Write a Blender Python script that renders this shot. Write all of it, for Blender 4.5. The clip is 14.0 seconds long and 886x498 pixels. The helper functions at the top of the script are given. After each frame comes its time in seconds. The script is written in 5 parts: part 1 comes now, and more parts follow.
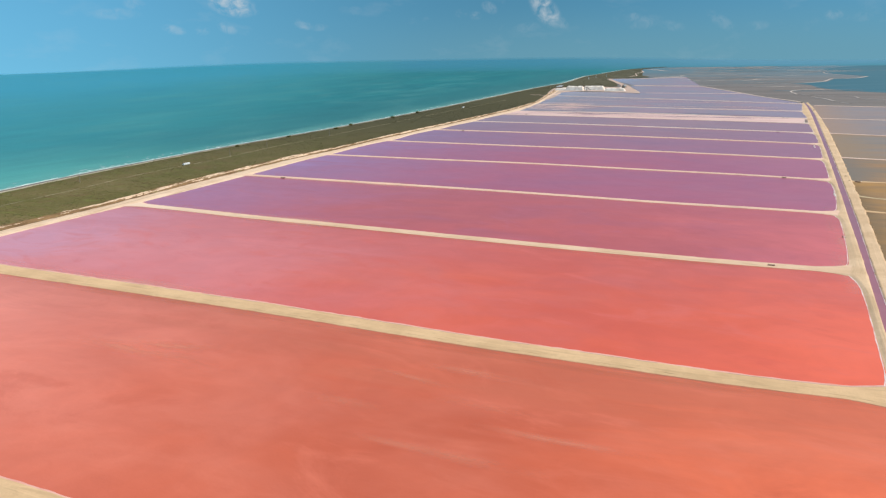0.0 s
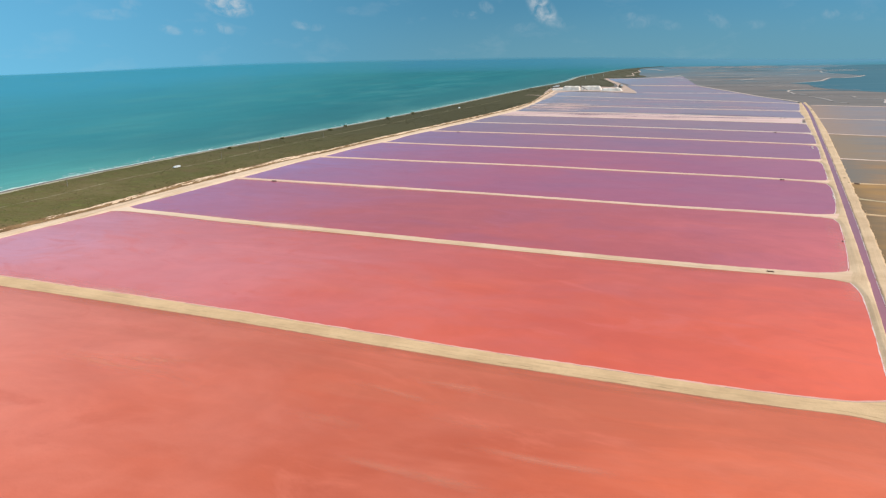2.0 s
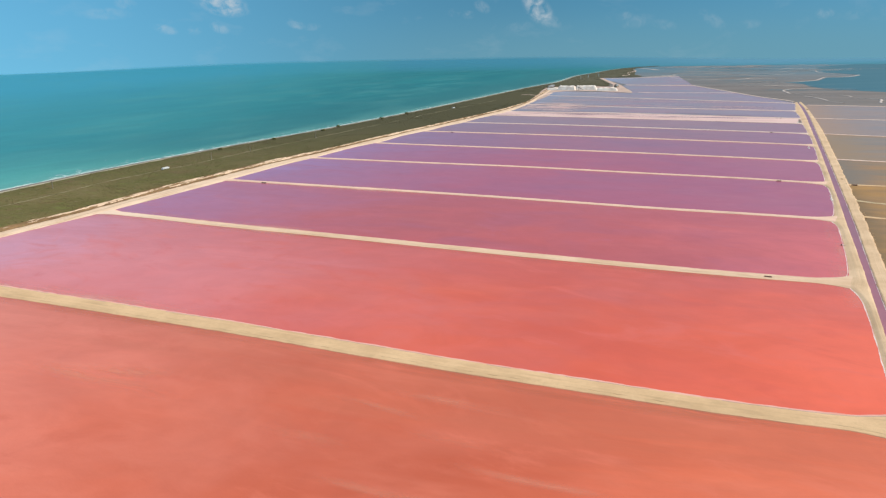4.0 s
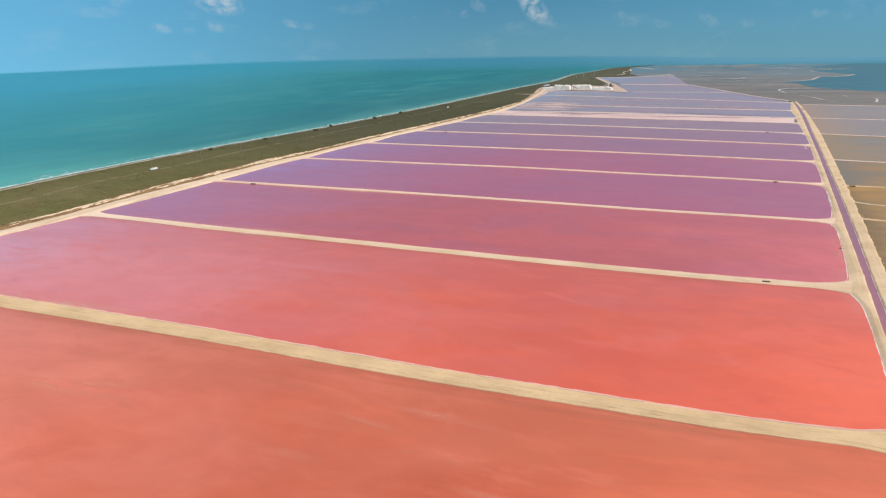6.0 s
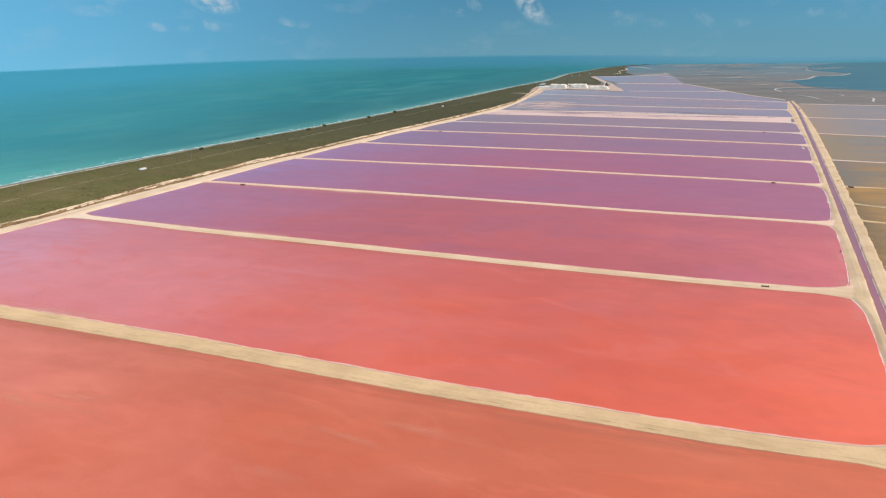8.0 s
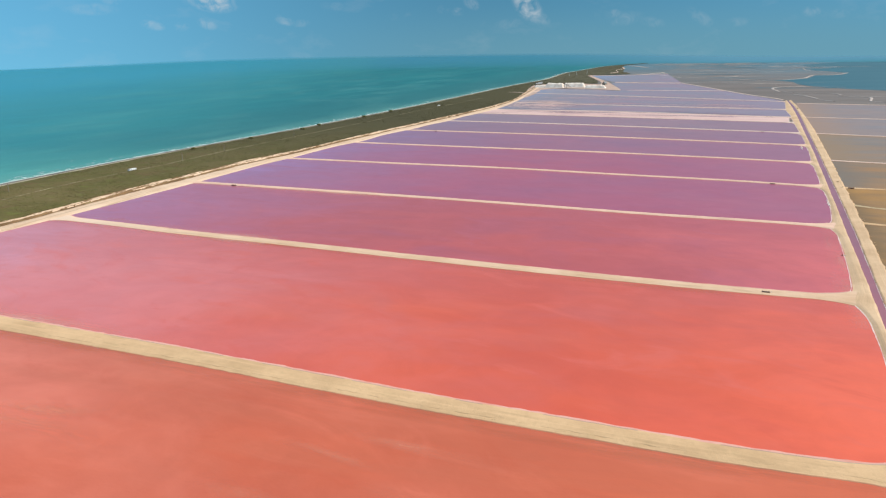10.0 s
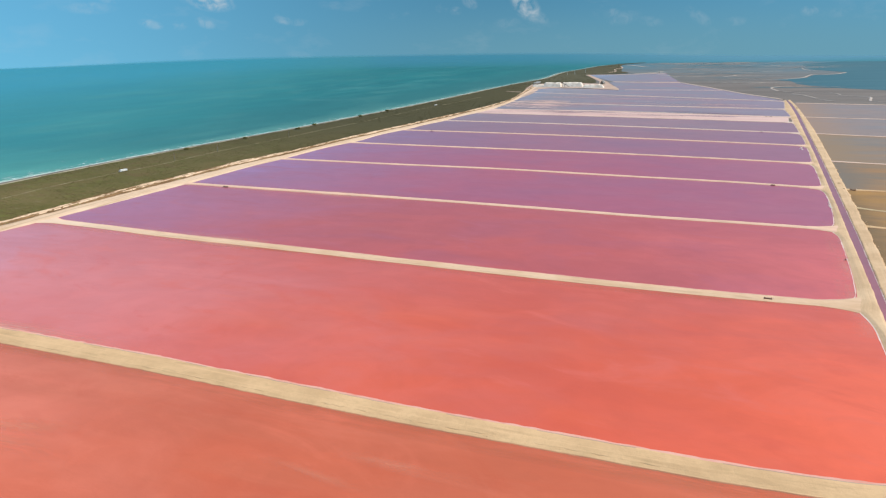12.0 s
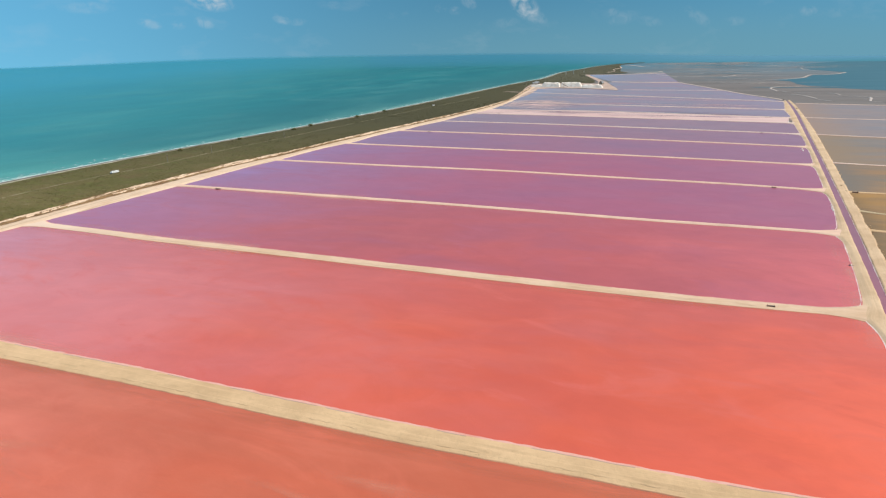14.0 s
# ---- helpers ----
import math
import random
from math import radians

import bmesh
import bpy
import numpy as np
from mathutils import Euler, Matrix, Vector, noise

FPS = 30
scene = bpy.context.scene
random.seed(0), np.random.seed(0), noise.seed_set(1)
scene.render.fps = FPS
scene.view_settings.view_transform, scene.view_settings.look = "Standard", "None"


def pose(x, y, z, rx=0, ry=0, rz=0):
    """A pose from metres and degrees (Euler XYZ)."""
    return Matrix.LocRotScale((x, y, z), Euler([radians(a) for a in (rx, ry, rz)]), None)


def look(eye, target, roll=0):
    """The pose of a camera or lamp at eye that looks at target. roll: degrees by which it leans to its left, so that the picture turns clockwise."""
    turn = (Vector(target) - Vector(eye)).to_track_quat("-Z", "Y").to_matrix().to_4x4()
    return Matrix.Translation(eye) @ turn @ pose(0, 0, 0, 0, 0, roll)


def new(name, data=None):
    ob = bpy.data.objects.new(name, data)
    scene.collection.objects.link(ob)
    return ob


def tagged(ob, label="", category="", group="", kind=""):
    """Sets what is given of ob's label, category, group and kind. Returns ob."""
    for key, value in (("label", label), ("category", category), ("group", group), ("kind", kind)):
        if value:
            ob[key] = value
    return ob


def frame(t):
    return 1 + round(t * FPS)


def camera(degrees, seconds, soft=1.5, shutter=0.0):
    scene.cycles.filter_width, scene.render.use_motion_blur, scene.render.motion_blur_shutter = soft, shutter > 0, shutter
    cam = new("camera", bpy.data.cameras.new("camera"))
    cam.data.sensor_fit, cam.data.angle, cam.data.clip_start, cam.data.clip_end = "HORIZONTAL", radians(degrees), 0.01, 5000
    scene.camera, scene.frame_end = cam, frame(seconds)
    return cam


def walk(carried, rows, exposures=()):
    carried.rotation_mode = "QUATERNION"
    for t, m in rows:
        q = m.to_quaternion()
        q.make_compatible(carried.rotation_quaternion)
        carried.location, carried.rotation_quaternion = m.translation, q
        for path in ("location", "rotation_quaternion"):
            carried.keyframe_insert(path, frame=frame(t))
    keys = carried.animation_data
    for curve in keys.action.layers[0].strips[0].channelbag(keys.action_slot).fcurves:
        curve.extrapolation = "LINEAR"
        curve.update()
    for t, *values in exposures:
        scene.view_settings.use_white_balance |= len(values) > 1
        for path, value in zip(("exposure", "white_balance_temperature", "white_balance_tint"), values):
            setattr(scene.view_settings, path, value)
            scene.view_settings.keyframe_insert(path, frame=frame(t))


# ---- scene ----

# camera: seconds, x, y, z, yaw to the left, pitch up, roll
PATH = [
    (0.0, 0.00, 0.00, 75.00, 0.000, -15.825, -0.987),
    (0.5, 0.66, 1.70, 75.22, -0.027, -15.826, -1.031),
    (1.0, 1.31, 3.40, 75.39, -0.069, -15.829, -1.064),
    (1.5, 1.94, 5.09, 75.51, -0.125, -15.834, -1.089),
    (2.0, 2.55, 6.78, 75.60, -0.191, -15.841, -1.106),
    (2.5, 3.15, 8.47, 75.65, -0.266, -15.849, -1.117),
    (3.0, 3.73, 10.16, 75.68, -0.348, -15.860, -1.121),
    (3.5, 4.30, 11.85, 75.69, -0.435, -15.873, -1.120),
    (4.0, 4.86, 13.53, 75.67, -0.525, -15.887, -1.116),
    (4.5, 5.41, 15.22, 75.65, -0.617, -15.904, -1.108),
    (5.0, 5.95, 16.90, 75.61, -0.709, -15.922, -1.097),
    (5.5, 6.48, 18.58, 75.57, -0.800, -15.941, -1.085),
    (6.0, 7.01, 20.27, 75.52, -0.889, -15.962, -1.071),
    (6.5, 7.53, 21.95, 75.47, -0.975, -15.984, -1.056),
    (7.0, 8.04, 23.63, 75.42, -1.056, -16.007, -1.041),
    (7.5, 8.55, 25.32, 75.37, -1.134, -16.031, -1.025),
    (8.0, 9.06, 27.00, 75.33, -1.206, -16.055, -1.011),
    (8.5, 9.56, 28.68, 75.29, -1.272, -16.079, -0.997),
    (9.0, 10.07, 30.36, 75.26, -1.332, -16.103, -0.983),
    (9.5, 10.56, 32.03, 75.23, -1.387, -16.126, -0.971),
    (10.0, 11.06, 33.71, 75.21, -1.436, -16.148, -0.961),
    (10.5, 11.56, 35.38, 75.20, -1.479, -16.168, -0.951),
    (11.0, 12.05, 37.04, 75.20, -1.517, -16.187, -0.943),
    (11.5, 12.55, 38.71, 75.20, -1.549, -16.204, -0.936),
    (12.0, 13.04, 40.36, 75.21, -1.578, -16.217, -0.930),
    (12.5, 13.53, 42.01, 75.22, -1.603, -16.227, -0.925),
    (13.0, 14.02, 43.66, 75.23, -1.625, -16.233, -0.921),
    (13.5, 14.52, 45.29, 75.24, -1.646, -16.235, -0.917),
    (14.0, 15.01, 46.92, 75.24, -1.666, -16.232, -0.913),
]


def aim(x, y, z, yaw, pitch, roll):
    a, b = radians(yaw), radians(pitch)
    ahead = Vector((-math.sin(a) * math.cos(b), math.cos(a) * math.cos(b), math.sin(b)))
    eye = Vector((x, y, z))
    return look(eye, eye + 100 * ahead, roll)


cam = camera(66.0, 14.0, soft=1.25)
walk(cam, [(row[0], aim(*row[1:])) for row in PATH])

# ---- light: clear tropical midday, sun to the south (right of the way) ----
SUN_UP, SUN_TURN = 52.0, 82.0   # degrees of height, and of turn clockwise from +y


def sky_world():
    world = bpy.data.worlds.new("sky")
    world.use_nodes = True
    scene.world = world
    nt = world.node_tree
    n, l = nt.nodes, nt.links
    n.clear()
    out = n.new("ShaderNodeOutputWorld")
    back = n.new("ShaderNodeBackground")
    back.inputs["Strength"].default_value = 0.085
    sky = n.new("ShaderNodeTexSky")
    sky.sky_type = "NISHITA"
    sky.sun_disc = False
    sky.sun_elevation, sky.sun_rotation = radians(SUN_UP), radians(SUN_TURN)
    sky.altitude, sky.air_density, sky.dust_density, sky.ozone_density = 0, 1.0, 0.2, 1.5
    # the clear blue of the dry season comes down to the horizon: the lowest, milky degrees are skipped
    way = n.new("ShaderNodeTexCoord")
    lift = n.new("ShaderNodeMapping")
    lift.inputs["Scale"].default_value = (1, 1, 0.75)
    lift.inputs["Location"].default_value = (0, 0, 0.24)
    l.new(way.outputs["Generated"], lift.inputs["Vector"])
    l.new(lift.outputs[0], sky.inputs["Vector"])
    tint = n.new("ShaderNodeMix")
    tint.data_type, tint.blend_type = "RGBA", "MULTIPLY"
    tint.inputs["Factor"].default_value = 1.0
    l.new(sky.outputs[0], tint.inputs["A"])
    tint.inputs["B"].default_value = SKY_TINT
    # sea haze: the sky brightens evenly from the land side to the open sea
    side = n.new("ShaderNodeSeparateXYZ")
    l.new(way.outputs["Generated"], side.inputs[0])
    glow = n.new("ShaderNodeMapRange")
    glow.interpolation_type = "SMOOTHSTEP"
    for key, v in (("From Min", 0.15), ("From Max", -0.75), ("To Min", 0.97), ("To Max", 2.1)):
        glow.inputs[key].default_value = v
    l.new(side.outputs["X"], glow.inputs["Value"])
    bright = n.new("ShaderNodeVectorMath")
    bright.operation = "SCALE"
    l.new(tint.outputs["Result"], bright.inputs[0])
    l.new(glow.outputs[0], bright.inputs["Scale"])
    # dull grey-blue haze low over the land side
    low = n.new("ShaderNodeMapRange")
    low.interpolation_type = "SMOOTHSTEP"
    for key, v in (("From Min", 0.075), ("From Max", -0.01), ("To Min", 0.0), ("To Max", 0.75)):
        low.inputs[key].default_value = v
    l.new(side.outputs["Z"], low.inputs["Value"])
    east = n.new("ShaderNodeMapRange")
    east.interpolation_type = "SMOOTHSTEP"
    for key, v in (("From Min", -0.35), ("From Max", 0.25), ("To Min", 0.15), ("To Max", 1.0)):
        east.inputs[key].default_value = v
    l.new(side.outputs["X"], east.inputs["Value"])
    share = n.new("ShaderNodeMath")
    share.operation = "MULTIPLY"
    l.new(low.outputs[0], share.inputs[0])
    l.new(east.outputs[0], share.inputs[1])
    murk = n.new("ShaderNodeMix")
    murk.data_type = "RGBA"
    l.new(share.outputs[0], murk.inputs["Factor"])
    l.new(bright.outputs[0], murk.inputs["A"])
    murk.inputs["B"].default_value = HAZE_COLOUR
    # thin fair-weather cumulus: noise over the direction of the sky, flattened towards the horizon
    co = n.new("ShaderNodeTexCoord")
    mp = n.new("ShaderNodeMapping")
    mp.inputs["Scale"].default_value = (1.0, 1.0, 2.2)
    mp.inputs["Location"].default_value = CLOUD_SHIFT
    l.new(co.outputs["Generated"], mp.inputs["Vector"])
    big = n.new("ShaderNodeTexNoise")
    big.inputs["Scale"].default_value = 13.0
    big.inputs["Detail"].default_value = 7.0
    big.inputs["Roughness"].default_value = 0.62
    big.inputs["Distortion"].default_value = 0.3
    l.new(mp.outputs[0], big.inputs["Vector"])
    ramp = n.new("ShaderNodeMapRange")
    ramp.inputs["From Min"].default_value = 0.55
    ramp.inputs["From Max"].default_value = 1.0
    ramp.inputs["To Max"].default_value = 0.2
    l.new(big.outputs[0], ramp.inputs["Value"])
    total = ramp.outputs[0]
    for az, up, wide, tall, lean, dense in CLOUDS:
        a, b = radians(az), radians(up)
        middle = Vector((-math.sin(a) * math.cos(b), math.cos(a) * math.cos(b), math.sin(b)))
        side = Vector((math.cos(a), math.sin(a), 0))
        above = side.cross(middle)
        c, s = math.cos(radians(lean)), math.sin(radians(lean))
        side, above = side * c + above * s, above * c - side * s
        acc = None
        for axis, size in ((side, wide), (above, tall)):
            dot = n.new("ShaderNodeVectorMath")
            dot.operation = "DOT_PRODUCT"
            l.new(co.outputs["Generated"], dot.inputs[0])
            dot.inputs[1].default_value = axis / radians(size)
            base = n.new("ShaderNodeMath")
            base.operation = "SUBTRACT"
            l.new(dot.outputs["Value"], base.inputs[0])
            base.inputs[1].default_value = middle.dot(axis) / radians(size)
            sq = n.new("ShaderNodeMath")
            sq.operation = "MULTIPLY"
            l.new(base.outputs[0], sq.inputs[0])
            l.new(base.outputs[0], sq.inputs[1])
            if acc is None:
                acc = sq.outputs[0]
            else:
                add = n.new("ShaderNodeMath")
                add.operation = "ADD"
                l.new(acc, add.inputs[0])
                l.new(sq.outputs[0], add.inputs[1])
                acc = add.outputs[0]
        soft = n.new("ShaderNodeMapRange")
        soft.interpolation_type = "SMOOTHSTEP"
        soft.inputs["From Min"].default_value = 1.0
        soft.inputs["From Max"].default_value = 0.0
        soft.inputs["To Max"].default_value = dense
        l.new(acc, soft.inputs["Value"])
        ragged = n.new("ShaderNodeTexNoise")
        ragged.inputs["Scale"].default_value = 70.0
        ragged.inputs["Roughness"].default_value = 0.62
        ragged.inputs["Distortion"].default_value = 0.6
        ragged.inputs["Detail"].default_value = 6.0
        l.new(co.outputs["Generated"], ragged.inputs["Vector"])
        edge = n.new("ShaderNodeMapRange")
        edge.inputs["From Min"].default_value = 0.38
        edge.inputs["From Max"].default_value = 0.78
        l.new(ragged.outputs[0], edge.inputs["Value"])
        mul = n.new("ShaderNodeMath")
        mul.operation = "MULTIPLY"
        l.new(soft.outputs[0], mul.inputs[0])
        l.new(edge.outputs[0], mul.inputs[1])
        mx = n.new("ShaderNodeMath")
        mx.operation = "MAXIMUM"
        l.new(total, mx.inputs[0])
        l.new(mul.outputs[0], mx.inputs[1])
        total = mx.outputs[0]
    cloud = n.new("ShaderNodeMix")
    cloud.data_type = "RGBA"
    l.new(total, cloud.inputs["Factor"])
    l.new(murk.outputs["Result"], cloud.inputs["A"])
    cloud.inputs["B"].default_value = CLOUD_COLOUR
    l.new(cloud.outputs["Result"], back.inputs["Color"])
    l.new(back.outputs[0], out.inputs[0])


SKY_TINT = (0.50, 1.0, 0.98, 1)
CLOUD_COLOUR = (7.0, 7.6, 8.0, 1)
HAZE_COLOUR = (1.75, 3.95, 5.0, 1)
CLOUD_SHIFT = (0.35, 0.1, 0.0)
# turn to the left, height, half width, half height, lean, density
CLOUDS = [(16.0, 4.0, 2.0, 1.0, -8, 0.95), (14.9, 3.4, 1.3, 0.4, 10, 0.28), (20.3, 2.2, 1.0, 0.42, -12, 0.42), (18.3, 2.1, 0.7, 0.4, 0, 0.26),
          (16.4, 2.3, 0.9, 0.5, -15, 0.42), (10.8, 2.55, 0.9, 0.45, -20, 0.38), (9.5, 2.3, 0.9, 0.35, 0, 0.22), (24.3, 3.3, 2.2, 0.5, 0, 0.24),
          (22.8, 4.0, 0.9, 0.5, 0, 0.26), (6.6, 3.5, 0.8, 0.4, 0, 0.2), (-4.0, 3.6, 0.8, 0.5, -30, 0.36), (-8.4, 3.3, 1.9, 1.0, -48, 0.85), (-9.6, 2.4, 0.9, 0.5, -40, 0.3),
          (-2.9, 3.0, 0.6, 0.4, 0, 0.26), (-1.8, 3.2, 0.6, 0.4, 0, 0.2), (-7.0, 2.0, 1.4, 0.5, 5, 0.16), (-15.1, 2.6, 0.6, 0.4, 0, 0.38),
          (-16.0, 2.2, 1.5, 0.6, 10, 0.18), (-18.0, 1.9, 1.2, 0.45, -10, 0.16), (-21.5, 2.1, 1.5, 0.5, -35, 0.2), (-24.0, 1.75, 1.0, 0.4, 0, 0.16), (-28.8, 2.3, 0.7, 0.45, 0, 0.34), (-30.5, 2.1, 0.8, 0.4, 0, 0.16)]
sky_world()

sun = new("sun", bpy.data.lights.new("sun", "SUN"))
sun.data.energy, sun.data.angle, sun.data.color = 4.3, radians(0.53), (1.0, 0.95, 0.86)
turn, up = radians(SUN_TURN), radians(SUN_UP)
sun.matrix_basis = look((0, 0, 0), (-math.sin(turn) * math.cos(up), -math.cos(turn) * math.cos(up), -math.sin(up)))
sun.location = (0, 0, 400)


# ---- materials ----
def material(name):
    mat = bpy.data.materials.new(name)
    mat.use_nodes = True
    nt = mat.node_tree
    return mat, nt.nodes, nt.links, nt.nodes["Principled BSDF"]


def coords(n, l, scale, turn=0.0, uv=False):
    co = n.new("ShaderNodeTexCoord")
    mp = n.new("ShaderNodeMapping")
    mp.vector_type = "POINT"
    rot = n.new("ShaderNodeVectorRotate")
    rot.rotation_type = "Z_AXIS"
    rot.inputs["Angle"].default_value = -radians(turn)
    l.new(co.outputs["UV" if uv else "Object"], rot.inputs["Vector"])
    l.new(rot.outputs[0], mp.inputs["Vector"])
    mp.inputs["Scale"].default_value = scale
    return mp.outputs[0]


def noise_of(n, l, vec, scale=1.0, detail=4.0, rough=0.55, twist=0.0):
    t = n.new("ShaderNodeTexNoise")
    t.inputs["Scale"].default_value = scale
    t.inputs["Detail"].default_value = detail
    t.inputs["Roughness"].default_value = rough
    t.inputs["Distortion"].default_value = twist
    l.new(vec, t.inputs["Vector"])
    return t.outputs["Fac"]


def ranged(n, l, value, a, b, c=0.0, d=1.0):
    m = n.new("ShaderNodeMapRange")
    m.interpolation_type = "SMOOTHSTEP"
    for key, v in (("From Min", a), ("From Max", b), ("To Min", c), ("To Max", d)):
        m.inputs[key].default_value = v
    l.new(value, m.inputs["Value"])
    return m.outputs[0]


def mixed(n, l, fac, a, b, blend="MIX"):
    m = n.new("ShaderNodeMix")
    m.data_type, m.blend_type = "RGBA", blend
    for key, v in (("Factor", fac), ("A", a), ("B", b)):
        if isinstance(v, bpy.types.NodeSocket):
            l.new(v, m.inputs[key])
        else:
            m.inputs[key].default_value = v if key == "Factor" else (*v, 1)
    return m.outputs["Result"]


def bumped(n, l, bsdf, height, strength, distance):
    b = n.new("ShaderNodeBump")
    b.inputs["Strength"].default_value = strength
    b.inputs["Distance"].default_value = distance
    l.new(height, b.inputs["Height"])
    l.new(b.outputs[0], bsdf.inputs["Normal"])


def along(n, l, origin, axis):
    """Metres from origin along a level axis, in the thing's own space."""
    co = n.new("ShaderNodeTexCoord")
    d = n.new("ShaderNodeVectorMath")
    d.operation = "DOT_PRODUCT"
    l.new(co.outputs["Object"], d.inputs[0])
    d.inputs[1].default_value = (axis[0], axis[1], 0)
    m = n.new("ShaderNodeMath")
    m.operation = "SUBTRACT"
    l.new(d.outputs["Value"], m.inputs[0])
    m.inputs[1].default_value = origin[0] * axis[0] + origin[1] * axis[1]
    return m.outputs[0]


DIKE_TURN = -24.0                 # the way the dikes run
EASTWARD = (math.cos(radians(DIKE_TURN)), math.sin(radians(DIKE_TURN)))


def scaled(n, l, col, fac):
    """A colour made a little lighter or darker by a factor."""
    v = n.new("ShaderNodeVectorMath")
    v.operation = "SCALE"
    l.new(col, v.inputs[0])
    l.new(fac, v.inputs["Scale"])
    return v.outputs[0]


def brine(name, main, deep, west, pale, east=None, west_at=(-200.0, -30.0), gloss=0.4, origin=(0, 250), rough=0.24, north=None, reach=(0, 1), corner=None):
    """Salt brine coloured by algae: two shades in wind-drawn patches, another towards the sea side, pale drifts of salt."""
    mat, n, l, b = material(name)
    wide = noise_of(n, l, coords(n, l, (0.007, 0.017, 1), DIKE_TURN + 6), 1.0, 5, 0.6, 0.6)
    fine = noise_of(n, l, coords(n, l, (0.03, 0.16, 1), DIKE_TURN - 4), 1.0, 6, 0.6, 0.4)
    mid = noise_of(n, l, coords(n, l, (0.018, 0.030, 1), DIKE_TURN + 2), 1.0, 4, 0.5, 0.5)
    col = mixed(n, l, ranged(n, l, wide, 0.38, 0.66), main, deep)
    col = mixed(n, l, ranged(n, l, mid, 0.44, 0.74, 0, 0.65), col, tuple(0.55 * c + 0.45 * k * 0.82 for c, k in zip(deep, west)))
    col = mixed(n, l, ranged(n, l, fine, 0.45, 0.8, 0, 0.16), col, tuple(c * 0.94 for c in main))
    shift = n.new("ShaderNodeMath")
    shift.operation = "MULTIPLY_ADD"
    cloudy = noise_of(n, l, coords(n, l, (0.012, 0.018, 1), DIKE_TURN + 15), 1.0, 6, 0.62, 0.9)
    l.new(cloudy, shift.inputs[0])
    shift.inputs[1].default_value = 170.0
    l.new(along(n, l, origin, EASTWARD), shift.inputs[2])
    col = mixed(n, l, ranged(n, l, shift.outputs[0], west_at[0] + 85, west_at[1] + 85, 1, 0), col, west)
    col = mixed(n, l, ranged(n, l, shift.outputs[0], west_at[0] + 35, west_at[0] + 120, 0.9, 0), col, tuple(c * k for c, k in zip(west, (0.98, 1.22, 1.45))))
    if corner:
        col = mixed(n, l, ranged(n, l, shift.outputs[0], -192 + 85, -140 + 85, 0.6, 0), col, corner)
    if east:
        col = mixed(n, l, ranged(n, l, shift.outputs[0], 60 + 85, 150 + 85, 0, 0.8), col, east)
    if north:
        # the far side of the pond is another shade, with cloudy edges
        up = n.new("ShaderNodeMath")
        up.operation = "MULTIPLY_ADD"
        l.new(noise_of(n, l, coords(n, l, (0.008, 0.05, 1), DIKE_TURN + 4), 1.0, 6, 0.66, 0.9), up.inputs[0])
        up.inputs[1].default_value = 90.0
        l.new(along(n, l, (0, 0), (-EASTWARD[1], EASTWARD[0])), up.inputs[2])
        col = mixed(n, l, ranged(n, l, up.outputs[0], reach[0] + 45, reach[1] + 45, 0, 0.62), col, north)
    blotch = noise_of(n, l, coords(n, l, (0.022, 0.05, 1), DIKE_TURN - 12), 1.0, 7, 0.66, 1.2)
    col = mixed(n, l, ranged(n, l, blotch, 0.52, 0.70, 0, 0.5), col, tuple(0.35 * c + 0.65 * k for c, k in zip(west, main)))
    col = mixed(n, l, ranged(n, l, blotch, 0.46, 0.30, 0, 0.35), col, tuple(c * k for c, k in zip(deep, (1.03, 0.96, 0.90))))
    drift = noise_of(n, l, coords(n, l, (0.012, 0.060, 1), DIKE_TURN + 5), 1.0, 4, 0.55, 0.35)
    col = mixed(n, l, ranged(n, l, drift, 0.52, 0.82, 0, 0.26), col, pale)
    # fine mottling: wind-drawn wisps and small cloudy patches
    wisp = noise_of(n, l, coords(n, l, (0.035, 0.13, 1), DIKE_TURN + 3), 1.0, 7, 0.62, 0.8)
    dapple = noise_of(n, l, coords(n, l, (0.06, 0.07, 1), DIKE_TURN - 8), 1.0, 5, 0.6, 1.0)
    col = mixed(n, l, ranged(n, l, wisp, 0.48, 0.76, 0, 0.10), col, pale)
    col = scaled(n, l, col, ranged(n, l, dapple, 0.28, 0.72, 0.965, 1.035))
    l.new(col, b.inputs["Base Color"])
    b.inputs["Roughness"].default_value = rough
    b.inputs["IOR"].default_value = 1.34
    b.inputs["Specular IOR Level"].default_value = gloss
    ripple = noise_of(n, l, coords(n, l, (0.9, 1.6, 1), DIKE_TURN), 1.0, 3, 0.6)
    bumped(n, l, b, ripple, 0.16, 0.2)
    return mat


